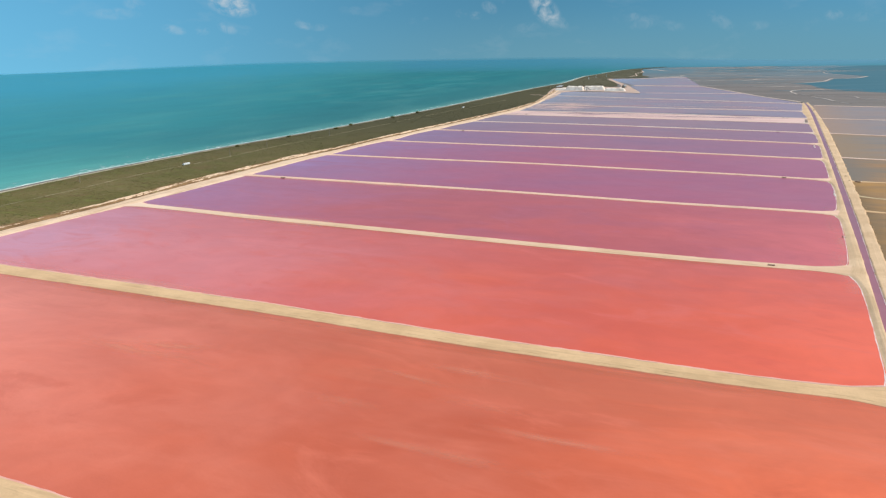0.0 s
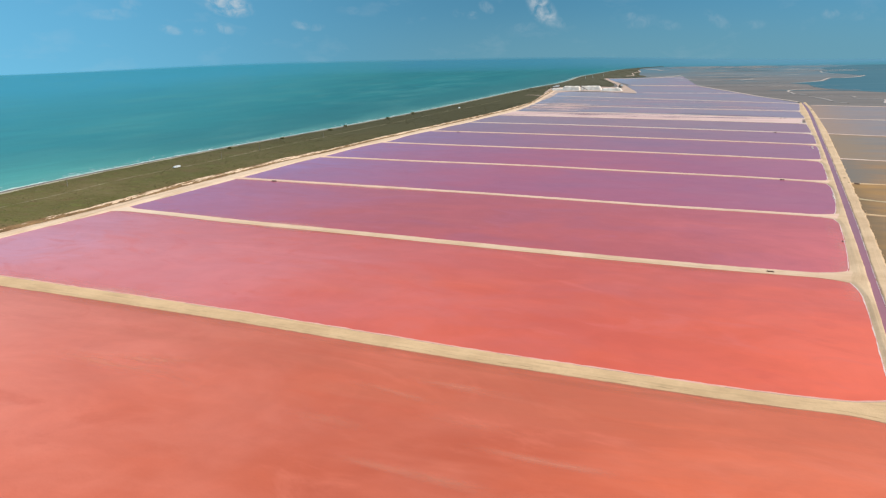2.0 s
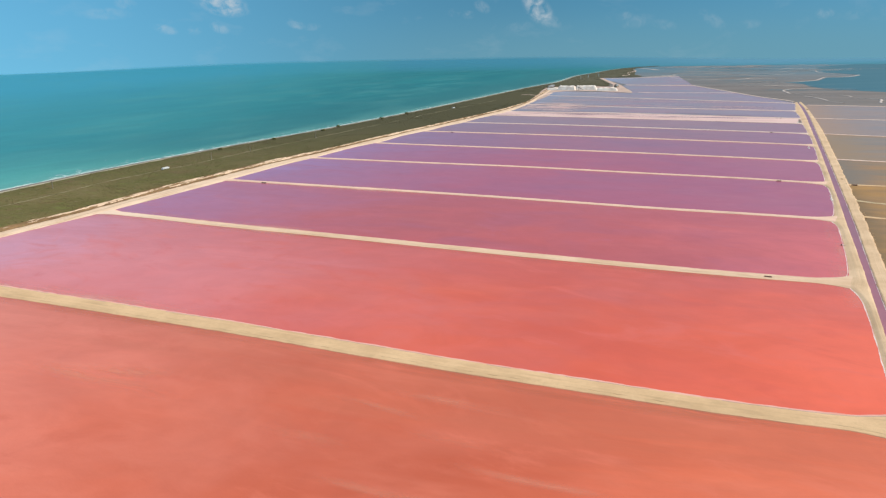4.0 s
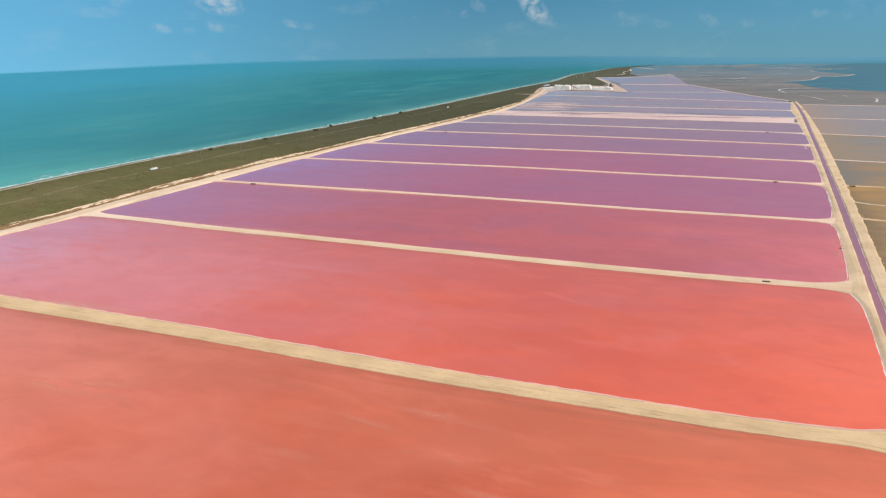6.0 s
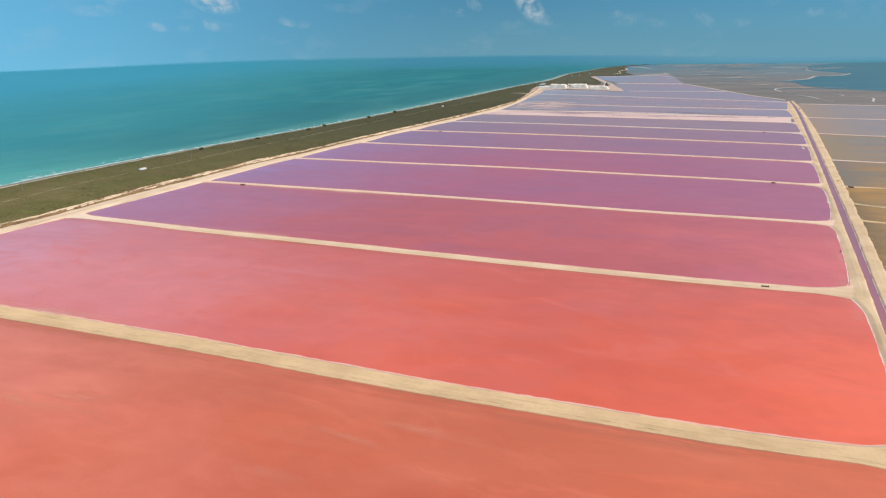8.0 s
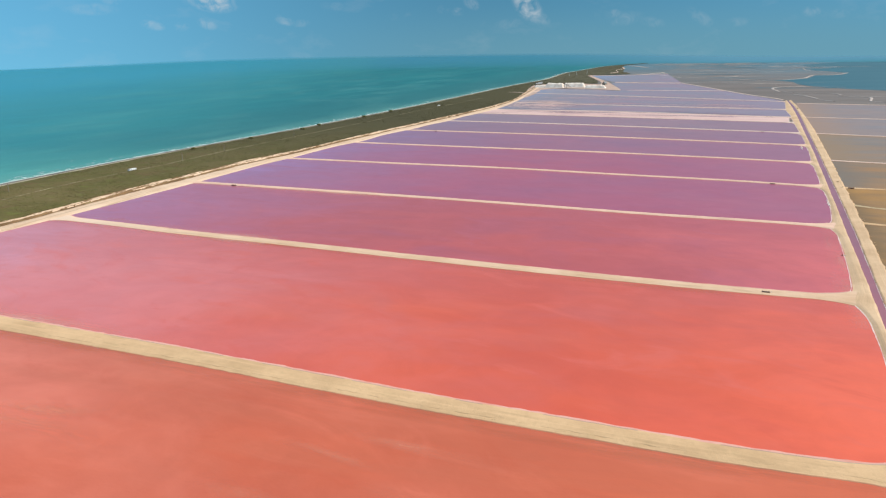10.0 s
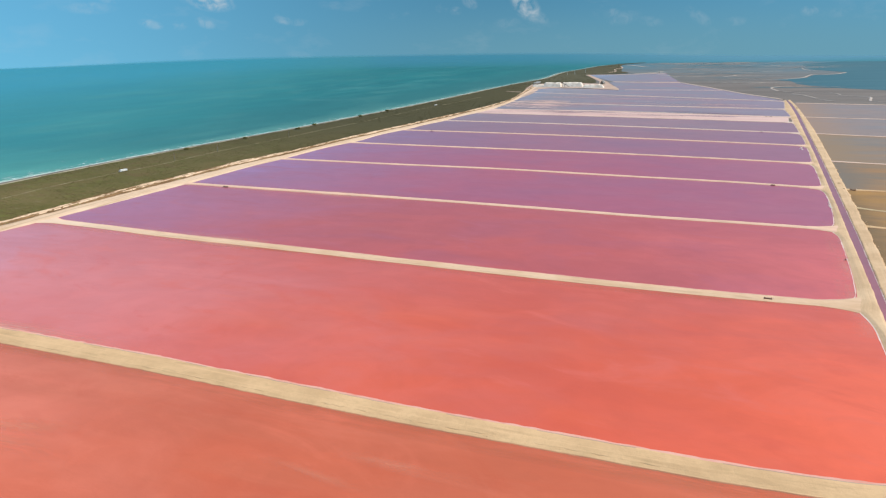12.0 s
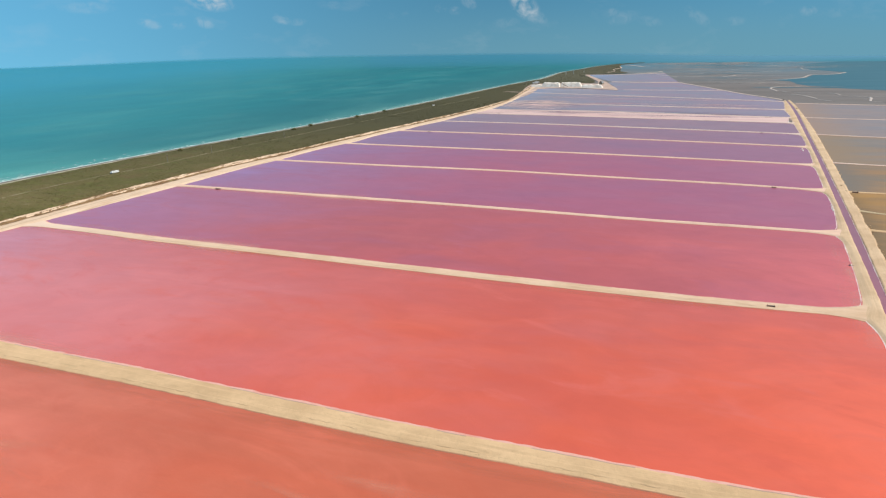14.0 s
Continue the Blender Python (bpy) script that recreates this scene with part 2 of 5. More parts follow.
def sand(name, light, dark, rut=True, green=0.0, spoil=False, salted=False):
    mat, n, l, b = material(name)
    v = coords(n, l, (1, 1, 1))
    patch = noise_of(n, l, v, 0.05, 6, 0.65)
    grain = noise_of(n, l, v, 0.9, 5, 0.7)
    col = mixed(n, l, ranged(n, l, patch, 0.35, 0.68), light, dark)
    col = mixed(n, l, ranged(n, l, grain, 0.4, 0.75, 0, 0.45), col, dark)
    if rut:
        # wheel tracks: paler strips along the crest, broken up by noise
        lines = noise_of(n, l, coords(n, l, (0.012, 1.1, 1), uv=True), 1.0, 3, 0.6)
        col = mixed(n, l, ranged(n, l, lines, 0.5, 0.72, 0, 0.45), col, tuple(min(1, c * 1.12) for c in light))
        low = noise_of(n, l, coords(n, l, (0.07, 0.55, 1), uv=True), 1.0, 5, 0.62, 0.3)
        col = mixed(n, l, ranged(n, l, low, 0.52, 0.70, 0, 0.5), col, tuple(c * 0.80 for c in dark))
    if spoil:
        # churned, muddy and weedy margin on the scrub side
        sep = n.new("ShaderNodeSeparateXYZ")
        l.new(coords(n, l, (1, 1, 1), uv=True), sep.inputs[0])
        wild = noise_of(n, l, coords(n, l, (0.05, 0.55, 1), uv=True), 1.0, 7, 0.68, 0.6)
        add = n.new("ShaderNodeMath")
        add.operation = "MULTIPLY_ADD"
        l.new(wild, add.inputs[0])
        add.inputs[1].default_value = 22.0
        l.new(sep.outputs["Y"], add.inputs[2])
        col = mixed(n, l, ranged(n, l, add.outputs[0], 14.5, 23.0, 1.0, 0), col, (0.30, 0.19, 0.095))
        # long wheel ruts and scraped lines over the whole width
        scrape = noise_of(n, l, coords(n, l, (0.010, 0.26, 7), uv=True), 1.0, 6, 0.66, 0.4)
        col = mixed(n, l, ranged(n, l, scrape, 0.50, 0.62, 0, 0.55), col, (0.40, 0.255, 0.14))
        pale = noise_of(n, l, coords(n, l, (0.08, 0.6, 3), uv=True), 1.0, 6, 0.7, 0.3)
        col = mixed(n, l, ranged(n, l, pale, 0.58, 0.68, 0, 0.8), col, (0.86, 0.68, 0.50))
    if salted:
        # dried salt spread over the sea end of the dike
        col = mixed(n, l, ranged(n, l, along(n, l, (0, 250), EASTWARD), -195, -100, 0.7, 0), col, (0.88, 0.66, 0.51))
    if green:
        weed = noise_of(n, l, v, 0.14 if green < 1 else 0.05, 6, 0.7)
        col = mixed(n, l, ranged(n, l, weed, 0.56 if green < 1 else 0.50, 0.68 if green < 1 else 0.64, 0, green if green < 1 else 0.75), col, (0.30, 0.25, 0.115) if green < 1 else (0.15, 0.125, 0.055))
    l.new(col, b.inputs["Base Color"])
    b.inputs["Roughness"].default_value = 0.92
    b.inputs["Specular IOR Level"].default_value = 0.15
    bumped(n, l, b, grain, 0.6, 0.25)
    return mat


def salt(name, white, dirty):
    mat, n, l, b = material(name)
    v = coords(n, l, (1, 1, 1))
    col = mixed(n, l, ranged(n, l, noise_of(n, l, v, 0.12, 6, 0.65), 0.4, 0.7), white, dirty)
    col = mixed(n, l, ranged(n, l, noise_of(n, l, v, 1.5, 4, 0.6), 0.5, 0.8, 0, 0.5), col, dirty)
    l.new(col, b.inputs["Base Color"])
    b.inputs["Roughness"].default_value = 0.7
    bumped(n, l, b, noise_of(n, l, v, 0.8, 5, 0.6), 0.5, 0.3)
    return mat


def plain(name, colour, other, scale, rough=0.7, metal=0.0):
    mat, n, l, b = material(name)
    v = coords(n, l, (1, 1, 1))
    l.new(mixed(n, l, ranged(n, l, noise_of(n, l, v, scale, 5, 0.65), 0.35, 0.7), colour, other), b.inputs["Base Color"])
    b.inputs["Roughness"].default_value = rough
    b.inputs["Metallic"].default_value = metal
    bumped(n, l, b, noise_of(n, l, v, scale * 6, 4, 0.6), 0.25, 0.05)
    return mat


COAST = Vector((0.379, 0.925)).normalized()


def sea_material():
    mat, n, l, b = material("sea_water")
    off = along(n, l, (-271, 414), (-COAST.y, COAST.x))
    turn = math.degrees(math.atan2(COAST.y, COAST.x))
    swell = noise_of(n, l, coords(n, l, (0.0018, 0.009, 1), turn), 1.0, 6, 0.6, 0.5)
    bank = noise_of(n, l, coords(n, l, (0.006, 0.03, 1), turn + 4), 1.0, 5, 0.6, 0.4)
    wob = n.new("ShaderNodeMath")
    wob.operation = "MULTIPLY_ADD"
    l.new(bank, wob.inputs[0])
    wob.inputs[1].default_value = 70.0
    l.new(off, wob.inputs[2])
    past = along(n, l, (0, 2500), (0, 2))
    beyond = n.new("ShaderNodeMath")
    beyond.operation = "MAXIMUM"
    l.new(off, beyond.inputs[0])
    l.new(past, beyond.inputs[1])
    off = beyond.outputs[0]
    l.new(off, wob.inputs[2])
    col = mixed(n, l, ranged(n, l, swell, 0.35, 0.68), (0.010, 0.143, 0.134), (0.016, 0.186, 0.166))
    col = mixed(n, l, ranged(n, l, bank, 0.42, 0.78, 0, 0.3), col, (0.04, 0.228, 0.218))
    col = mixed(n, l, ranged(n, l, wob.outputs[0], 20, 330, 1.0, 0), col, mixed(n, l, ranged(n, l, along(n, l, (0, 0), (0, 1)), 380, 720), (0.114, 0.388, 0.290), (0.030, 0.152, 0.132)))
    col = mixed(n, l, ranged(n, l, wob.outputs[0], 22, 80, 0.6, 0), col, (0.16, 0.38, 0.295))
    # far water drawn towards the sky's blue, haze put into the colour
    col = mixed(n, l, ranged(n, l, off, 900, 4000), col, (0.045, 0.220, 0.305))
    # paler blue far out on the left, and drifting patches of stirred-up sand
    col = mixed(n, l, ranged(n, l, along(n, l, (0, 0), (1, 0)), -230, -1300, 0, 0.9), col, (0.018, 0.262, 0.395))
    haze = noise_of(n, l, coords(n, l, (0.005, 0.013, 1), turn + 8), 1.0, 6, 0.62, 0.7)
    col = mixed(n, l, ranged(n, l, haze, 0.46, 0.74, 0, 0.4), col, (0.100, 0.275, 0.228))
    col = mixed(n, l, ranged(n, l, along(n, l, (0, 0), (1, 0)), -130, -420, 0, 0.32), col, mixed(n, l, haze, (0.018, 0.246, 0.276), (0.090, 0.316, 0.232)))
    dapple = noise_of(n, l, coords(n, l, (0.012, 0.05, 1), turn - 6), 1.0, 8, 0.72, 0.8)
    col = scaled(n, l, col, ranged(n, l, dapple, 0.30, 0.70, 0.90, 1.11))
    # haze north of the headland, put into the colour: greyer than the open sea
    far_haze = n.new("ShaderNodeMath")
    far_haze.operation = "MULTIPLY"
    l.new(ranged(n, l, along(n, l, (0, 0), (1, 0)), 450, 1900), far_haze.inputs[0])
    l.new(ranged(n, l, along(n, l, (0, 0), (0, 1)), 2600, 4000), far_haze.inputs[1])
    col = mixed(n, l, far_haze.outputs[0], col, (0.12, 0.28, 0.36))
    l.new(col, b.inputs["Base Color"])
    b.inputs["Roughness"].default_value = 0.3
    b.inputs["IOR"].default_value = 1.33
    b.inputs["Specular IOR Level"].default_value = 0.36
    # horizon haze imitated with alpha: the outermost water fades into the sky behind
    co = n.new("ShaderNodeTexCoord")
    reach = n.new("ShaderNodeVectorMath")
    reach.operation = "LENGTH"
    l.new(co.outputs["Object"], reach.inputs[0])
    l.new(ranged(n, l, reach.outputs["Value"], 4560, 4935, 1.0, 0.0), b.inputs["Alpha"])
    wave = noise_of(n, l, coords(n, l, (0.12, 0.35, 1), turn), 1.0, 5, 0.65)
    bumped(n, l, b, wave, 0.3, 0.8)
    return mat


def mudflat_material():
    mat, n, l, b = material("mudflat")
    v = coords(n, l, (0.0016, 0.009, 1), -20)
    wide = noise_of(n, l, v, 1.0, 6, 0.62, 0.5)
    streak = noise_of(n, l, coords(n, l, (0.003, 0.03, 1), -28), 1.0, 7, 0.68, 0.7)
    col = mixed(n, l, ranged(n, l, wide, 0.36, 0.66), (0.158, 0.120, 0.098), (0.215, 0.166, 0.138))
    col = mixed(n, l, ranged(n, l, streak, 0.60, 0.68, 0, 0.6), col, (0.34, 0.27, 0.23))
    col = mixed(n, l, ranged(n, l, streak, 0.42, 0.3, 0, 0.6), col, (0.105, 0.10, 0.085))
    # salt veins and, farther out, haze put into the colour as growing blue-grey streaks
    vein = noise_of(n, l, coords(n, l, (0.004, 0.05, 1), -14), 1.0, 8, 0.72, 1.0)
    col = mixed(n, l, ranged(n, l, vein, 0.60, 0.70, 0, 0.55), col, (0.40, 0.33, 0.29))
    haze_noise = noise_of(n, l, coords(n, l, (0.0022, 0.012, 1), -10), 1.0, 7, 0.66, 0.6)
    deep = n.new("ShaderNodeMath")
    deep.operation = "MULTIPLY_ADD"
    l.new(haze_noise, deep.inputs[0])
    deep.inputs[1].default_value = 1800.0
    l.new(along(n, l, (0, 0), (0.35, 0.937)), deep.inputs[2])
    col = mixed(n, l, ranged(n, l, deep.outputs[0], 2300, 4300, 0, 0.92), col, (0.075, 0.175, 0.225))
    l.new(col, b.inputs["Base Color"])
    b.inputs["Roughness"].default_value = 0.6
    bumped(n, l, b, noise_of(n, l, coords(n, l, (1, 1, 1)), 0.3, 5, 0.6), 0.3, 0.3)
    return mat


def scrub_ground():
    mat, n, l, b = material("scrub_ground")
    v = coords(n, l, (1, 1, 1))
    wide = noise_of(n, l, v, 0.02, 6, 0.65)
    spot = noise_of(n, l, v, 0.22, 6, 0.7)
    col = mixed(n, l, ranged(n, l, wide, 0.35, 0.68), (0.135, 0.115, 0.038), (0.190, 0.142, 0.060))
    col = mixed(n, l, ranged(n, l, spot, 0.56, 0.72, 0, 0.7), col, (0.23, 0.185, 0.10))
    grass = noise_of(n, l, coords(n, l, (0.05, 0.16, 1), -27), 1.0, 7, 0.7, 0.6)
    col = mixed(n, l, ranged(n, l, grass, 0.50, 0.68, 0, 0.75), col, (0.165, 0.165, 0.045))
    rusty = noise_of(n, l, v, 0.06, 7, 0.7, 0.6)
    col = mixed(n, l, ranged(n, l, rusty, 0.52, 0.66, 0, 0.6), col, (0.19, 0.115, 0.060))
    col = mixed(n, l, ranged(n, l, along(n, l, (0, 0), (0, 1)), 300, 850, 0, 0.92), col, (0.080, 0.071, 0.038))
    # headland ground made paler with distance, haze put into its colour
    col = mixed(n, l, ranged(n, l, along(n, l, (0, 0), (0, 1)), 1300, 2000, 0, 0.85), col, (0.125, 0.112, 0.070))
    l.new(col, b.inputs["Base Color"])
    b.inputs["Roughness"].default_value = 0.95
    b.inputs["Specular IOR Level"].default_value = 0.1
    bumped(n, l, b, spot, 0.8, 0.6)
    return mat


def leaf_material():
    mat, n, l, b = material("scrub_leaves")
    geo = n.new("ShaderNodeNewGeometry")
    v = coords(n, l, (1, 1, 1))
    ramp = n.new("ShaderNodeValToRGB")
    ramp.color_ramp.elements[0].color = (0.128, 0.118, 0.033, 1)
    ramp.color_ramp.elements[1].color = (0.205, 0.174, 0.060, 1)
    l.new(geo.outputs["Random Per Island"], ramp.inputs[0])
    drier = noise_of(n, l, v, 0.045, 6, 0.68, 0.4)
    col = mixed(n, l, ranged(n, l, noise_of(n, l, v, 1.3, 5, 0.7), 0.4, 0.7, 0, 0.6), ramp.outputs[0], (0.14, 0.138, 0.05))
    col = mixed(n, l, ranged(n, l, drier, 0.50, 0.62, 0, 0.85), col, (0.190, 0.132, 0.062))
    col = mixed(n, l, ranged(n, l, drier, 0.45, 0.34, 0, 0.65), col, (0.085, 0.105, 0.03))
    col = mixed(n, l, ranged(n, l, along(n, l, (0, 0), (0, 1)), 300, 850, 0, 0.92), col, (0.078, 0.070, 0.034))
    # distance haze put into the leaf colour: paler growth out on the headland
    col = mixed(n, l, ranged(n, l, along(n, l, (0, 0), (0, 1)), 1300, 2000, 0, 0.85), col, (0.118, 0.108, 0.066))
    l.new(col, b.inputs["Base Color"])
    b.inputs["Roughness"].default_value = 0.85
    b.inputs["Specular IOR Level"].default_value = 0.15
    bumped(n, l, b, noise_of(n, l, v, 3.0, 4, 0.7), 0.8, 0.3)
    return mat


TANSAND = sand("tan_sand", (0.775, 0.535, 0.37), (0.66, 0.43, 0.27), salted=True)


def flat_material():
    """Salt crust on a nearly dry pond floor: long bands of white, pink and damp lilac along the dikes."""
    mat, n, l, b = material("salt_flat")
    band = noise_of(n, l, coords(n, l, (0.008, 0.10, 1), -29), 1.0, 7, 0.66, 0.7)
    wet = noise_of(n, l, coords(n, l, (0.012, 0.06, 1), -31), 1.0, 6, 0.64, 0.9)
    col = mixed(n, l, ranged(n, l, band, 0.36, 0.62), (0.80, 0.55, 0.48), (0.66, 0.41, 0.37))
    col = mixed(n, l, ranged(n, l, wet, 0.54, 0.66, 0, 0.75), col, (0.42, 0.255, 0.285))
    l.new(col, b.inputs["Base Color"])
    b.inputs["Roughness"].default_value = 0.7
    bumped(n, l, b, noise_of(n, l, coords(n, l, (1, 1, 1)), 0.8, 5, 0.6), 0.4, 0.2)
    return mat


PINKSAND = sand("pinkish_sand", (0.86, 0.575, 0.42), (0.75, 0.48, 0.355))
SAND = sand("packed_sand", (0.735, 0.482, 0.272), (0.59, 0.377, 0.206), green=0.12)
SALTSAND = sand("salty_sand", (0.80, 0.60, 0.49), (0.69, 0.48, 0.40))
SEAROAD = sand("sea_road_sand", (0.84, 0.61, 0.435), (0.72, 0.49, 0.33), spoil=True)
ROADSAND = sand("road_sand", (0.76, 0.525, 0.33), (0.60, 0.395, 0.235))
TRACKSAND = sand("track_sand", (0.56, 0.46, 0.30), (0.24, 0.19, 0.10), rut=False, green=1.0)
LOOSE = sand("loose_sand", (0.72, 0.55, 0.36), (0.52, 0.38, 0.22), rut=False, green=0.5)
BEACH = sand("beach_sand", (0.56, 0.47, 0.33), (0.38, 0.32, 0.21), rut=False)
CRUST = salt("salt_crust", (0.76, 0.41, 0.325), (0.70, 0.29, 0.215))
RIM = salt("salt_rim_white", (0.88, 0.70, 0.62), (0.74, 0.42, 0.36))
SILT = sand("damp_silt", (0.50, 0.36, 0.27), (0.40, 0.27, 0.20), rut=False)
WETSAND = sand("wet_sand", (0.66, 0.34, 0.19), (0.42, 0.19, 0.11), rut=False)
SALT = salt("piled_salt", (0.90, 0.80, 0.70), (0.70, 0.57, 0.46))
SALTFLAT = flat_material()
FOAM = salt("foam", (0.90, 0.93, 0.90), (0.70, 0.80, 0.76))
WASH = salt("shallow_wash", (0.62, 0.70, 0.60), (0.40, 0.56, 0.49))
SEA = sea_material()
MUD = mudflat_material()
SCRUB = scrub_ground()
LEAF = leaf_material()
WOOD = plain("weathered_wood", (0.19, 0.085, 0.055), (0.30, 0.155, 0.10), 1.5)
CONCRETE = plain("grey_concrete", (0.42, 0.36, 0.28), (0.30, 0.25, 0.2), 0.8, 0.85)
WHITEPAINT = plain("white_paint", (0.92, 0.91, 0.88), (0.88, 0.86, 0.82), 0.6, 0.5)
TYRE = plain("tyre_rubber", (0.02, 0.02, 0.02), (0.035, 0.033, 0.03), 4, 0.9)
GLASS = plain("dark_glass", (0.02, 0.03, 0.035), (0.03, 0.04, 0.045), 1, 0.1)
STEEL = plain("galvanised_steel", (0.5, 0.5, 0.5), (0.38, 0.37, 0.36), 1.2, 0.5, 0.6)


# ---- building helpers ----
def mesh_ob(name, bm, mats, parent=None, smooth=True):
    me = bpy.data.meshes.new(name)
    bm.normal_update()
    bm.to_mesh(me)
    bm.free()
    for m in mats if isinstance(mats, (list, tuple)) else [mats]:
        me.materials.append(m)
    if smooth:
        me.shade_smooth()
    ob = new(name, me)
    ob.parent = parent
    return ob


def part(name, bm, mat, parent, label="", smooth=False):
    ob = mesh_ob(name, bm, mat, parent, smooth)
    return tagged(ob, label=label) if label else ob


def spline(points, step):
    """Points along a smooth line through the given ones, about step metres apart (2D)."""
    p = [Vector(q) for q in points]
    p = [2 * p[0] - p[1], *p, 2 * p[-1] - p[-2]]
    out = []
    for a, b, c, d in zip(p, p[1:], p[2:], p[3:]):
        long = (c - b).length
        k = max(1, int(long / step))
        # slopes at both ends, no longer than the stretch itself, so that short stretches do not overshoot
        m, w = (c - a) / 2, (d - b) / 2
        m, w = m * min(1.0, long / m.length), w * min(1.0, long / w.length)
        for i in range(k):
            t = i / k
            out.append(b * (2 * t ** 3 - 3 * t * t + 1) + m * (t ** 3 - 2 * t * t + t) + c * (3 * t * t - 2 * t ** 3) + w * (t ** 3 - t * t))
    out.append(p[-2])
    return out


def even(points, count):
    """The smooth line through points as count evenly spaced points."""
    line = spline(points, 3.0)
    d = [0.0]
    for a, b in zip(line, line[1:]):
        d.append(d[-1] + (b - a).length)
    at = np.linspace(0, d[-1], count)
    xs, ys = np.interp(at, d, [q.x for q in line]), np.interp(at, d, [q.y for q in line])
    return [Vector((x, y)) for x, y in zip(xs, ys)]


def wobble(x, y, size, seed=0.0):
    return noise.noise(Vector((x / size, y / size, seed)))


def bank(name, points, width, height, step=3.0, flare=0.0, crust=0.5, mat=SAND, rough=0.5, seed=1.0, base=-0.35, side=1.3, scarp=False):
    """An embankment along a line: rutted crest, sloping shoulders, a crust of salt at the water, ragged edges; flare widens its ends into rounded corners."""
    width = width if isinstance(width, tuple) else (width, width)
    line = spline(points, step)
    bm = bmesh.new()
    uvl = bm.loops.layers.uv.new("UVMap")
    rows, run = [], 0.0
    total = sum((b - a).length for a, b in zip(line, line[1:]))
    for i, q in enumerate(line):
        t = (line[min(i + 1, len(line) - 1)] - line[max(i - 1, 0)]).normalized()
        nrm = Vector((-t.y, t.x))
        if i:
            run += (q - line[i - 1]).length
        ends = min(run, total - run)
        wide = flare * max(0.0, 1 - ends / 16.0) ** 2.2
        row = []
        for s in (-1, 1):
            half = (width[0] + (width[1] - width[0]) * run / total) / 2 + wide + rough * (0.5 * wobble(run, s * 9, 17.0, seed) + 0.45 * wobble(run, s * 5, 4.0, seed + 7) + 0.35 * wobble(run, s * 4, 1.7, seed + 9))
            toe = half + side + 0.5 * rough * wobble(run, s * 3, 4.0, seed + 3)
            cr = toe + crust * (1.7 if s > 0 else 0.6) * max(0.05, 0.75 + 0.5 * wobble(run, s, 22.0, seed + 5) + 0.35 * wobble(run, s, 3.0, seed + 6))
            top = height * (1 - 0.3 * max(0.0, 1 - ends / 16.0)) if flare else height
            prof = [(cr, base), (toe, 0.06), (half, top * 0.92), (half * 0.5, top), (half * 0.12, top * 0.96)]
            if scarp:
                # south: a crumbling little step above a low shelf; north: a damp line of silt below the crest
                cut = 0.2 + 0.9 * wobble(run, 0, 13.0, seed + 15) + 0.8 * wobble(run, 0, 3.0, seed + 16)
                cut = 0.19 * max(0.0, min(1.0, cut))
                bite = 0.40 * wobble(run, 2, 2.2, seed + 17) + 0.3 * wobble(run, 2, 0.9, seed + 18)
                if s < 0:
                    lip = half + side * 0.25 + 0.7 * bite
                    cr = max(cr, toe + 0.35) + 0.25
                    prof = [(cr, base), (toe + 0.25, 0.045), (lip + 0.14, top * 0.80 - cut), (lip + 0.06, top * 0.80 - cut), (lip, top * 0.82), (lip - 0.12, top * 0.84), (half * 0.6, top), (half * 0.12, top * 0.98)]
                else:
                    prof = [(cr, base), (toe, 0.06), (toe - 0.3, 0.08), (half, top * 0.92), (half * 0.5, top), (half * 0.12, top * 0.98)]
            side_pts = []
            for off, z in prof:
                zz = z + (0.10 * height / 0.6 * wobble(run, off * s, 3.5, seed + 11) if z > 0.1 else 0)
                if z == base and crust > 0.05:
                    zz = 0.02
                pos = q + nrm * off * s
                side_pts.append((pos.x, pos.y, zz, run, off * s))
            if crust > 0.05:
                pos = q + nrm * (cr + 0.15) * s
                side_pts.insert(0, (pos.x, pos.y, base, run, (cr + 0.15) * s))
            row.append(side_pts)
        rows.append([bm.verts.new(v[:3]) for v in row[0] + row[1][::-1]])
        rows[-1] = list(zip(rows[-1], [v[3:] for v in row[0] + row[1][::-1]]))
    m = len(rows[0])
    for a, b in zip(rows, rows[1:]):
        for j in range(m - 1):
            quad = [a[j], a[j + 1], b[j + 1], b[j]]
            f = bm.faces.new([v[0] for v in quad])
            for loop, v in zip(f.loops, quad):
                loop[uvl].uv = v[1]
            if crust > 0.05 and j in (0, 1, m - 2, m - 3):
                f.material_index = 2 if j < 2 else 1
            if scarp and ((j == m - 4 and wobble(a[j][1][0], 0, 18.0, seed + 19) > -0.05)):
                f.material_index = 3
    ob = mesh_ob(name, bm, [mat, CRUST, WETSAND, SILT])
    return ob


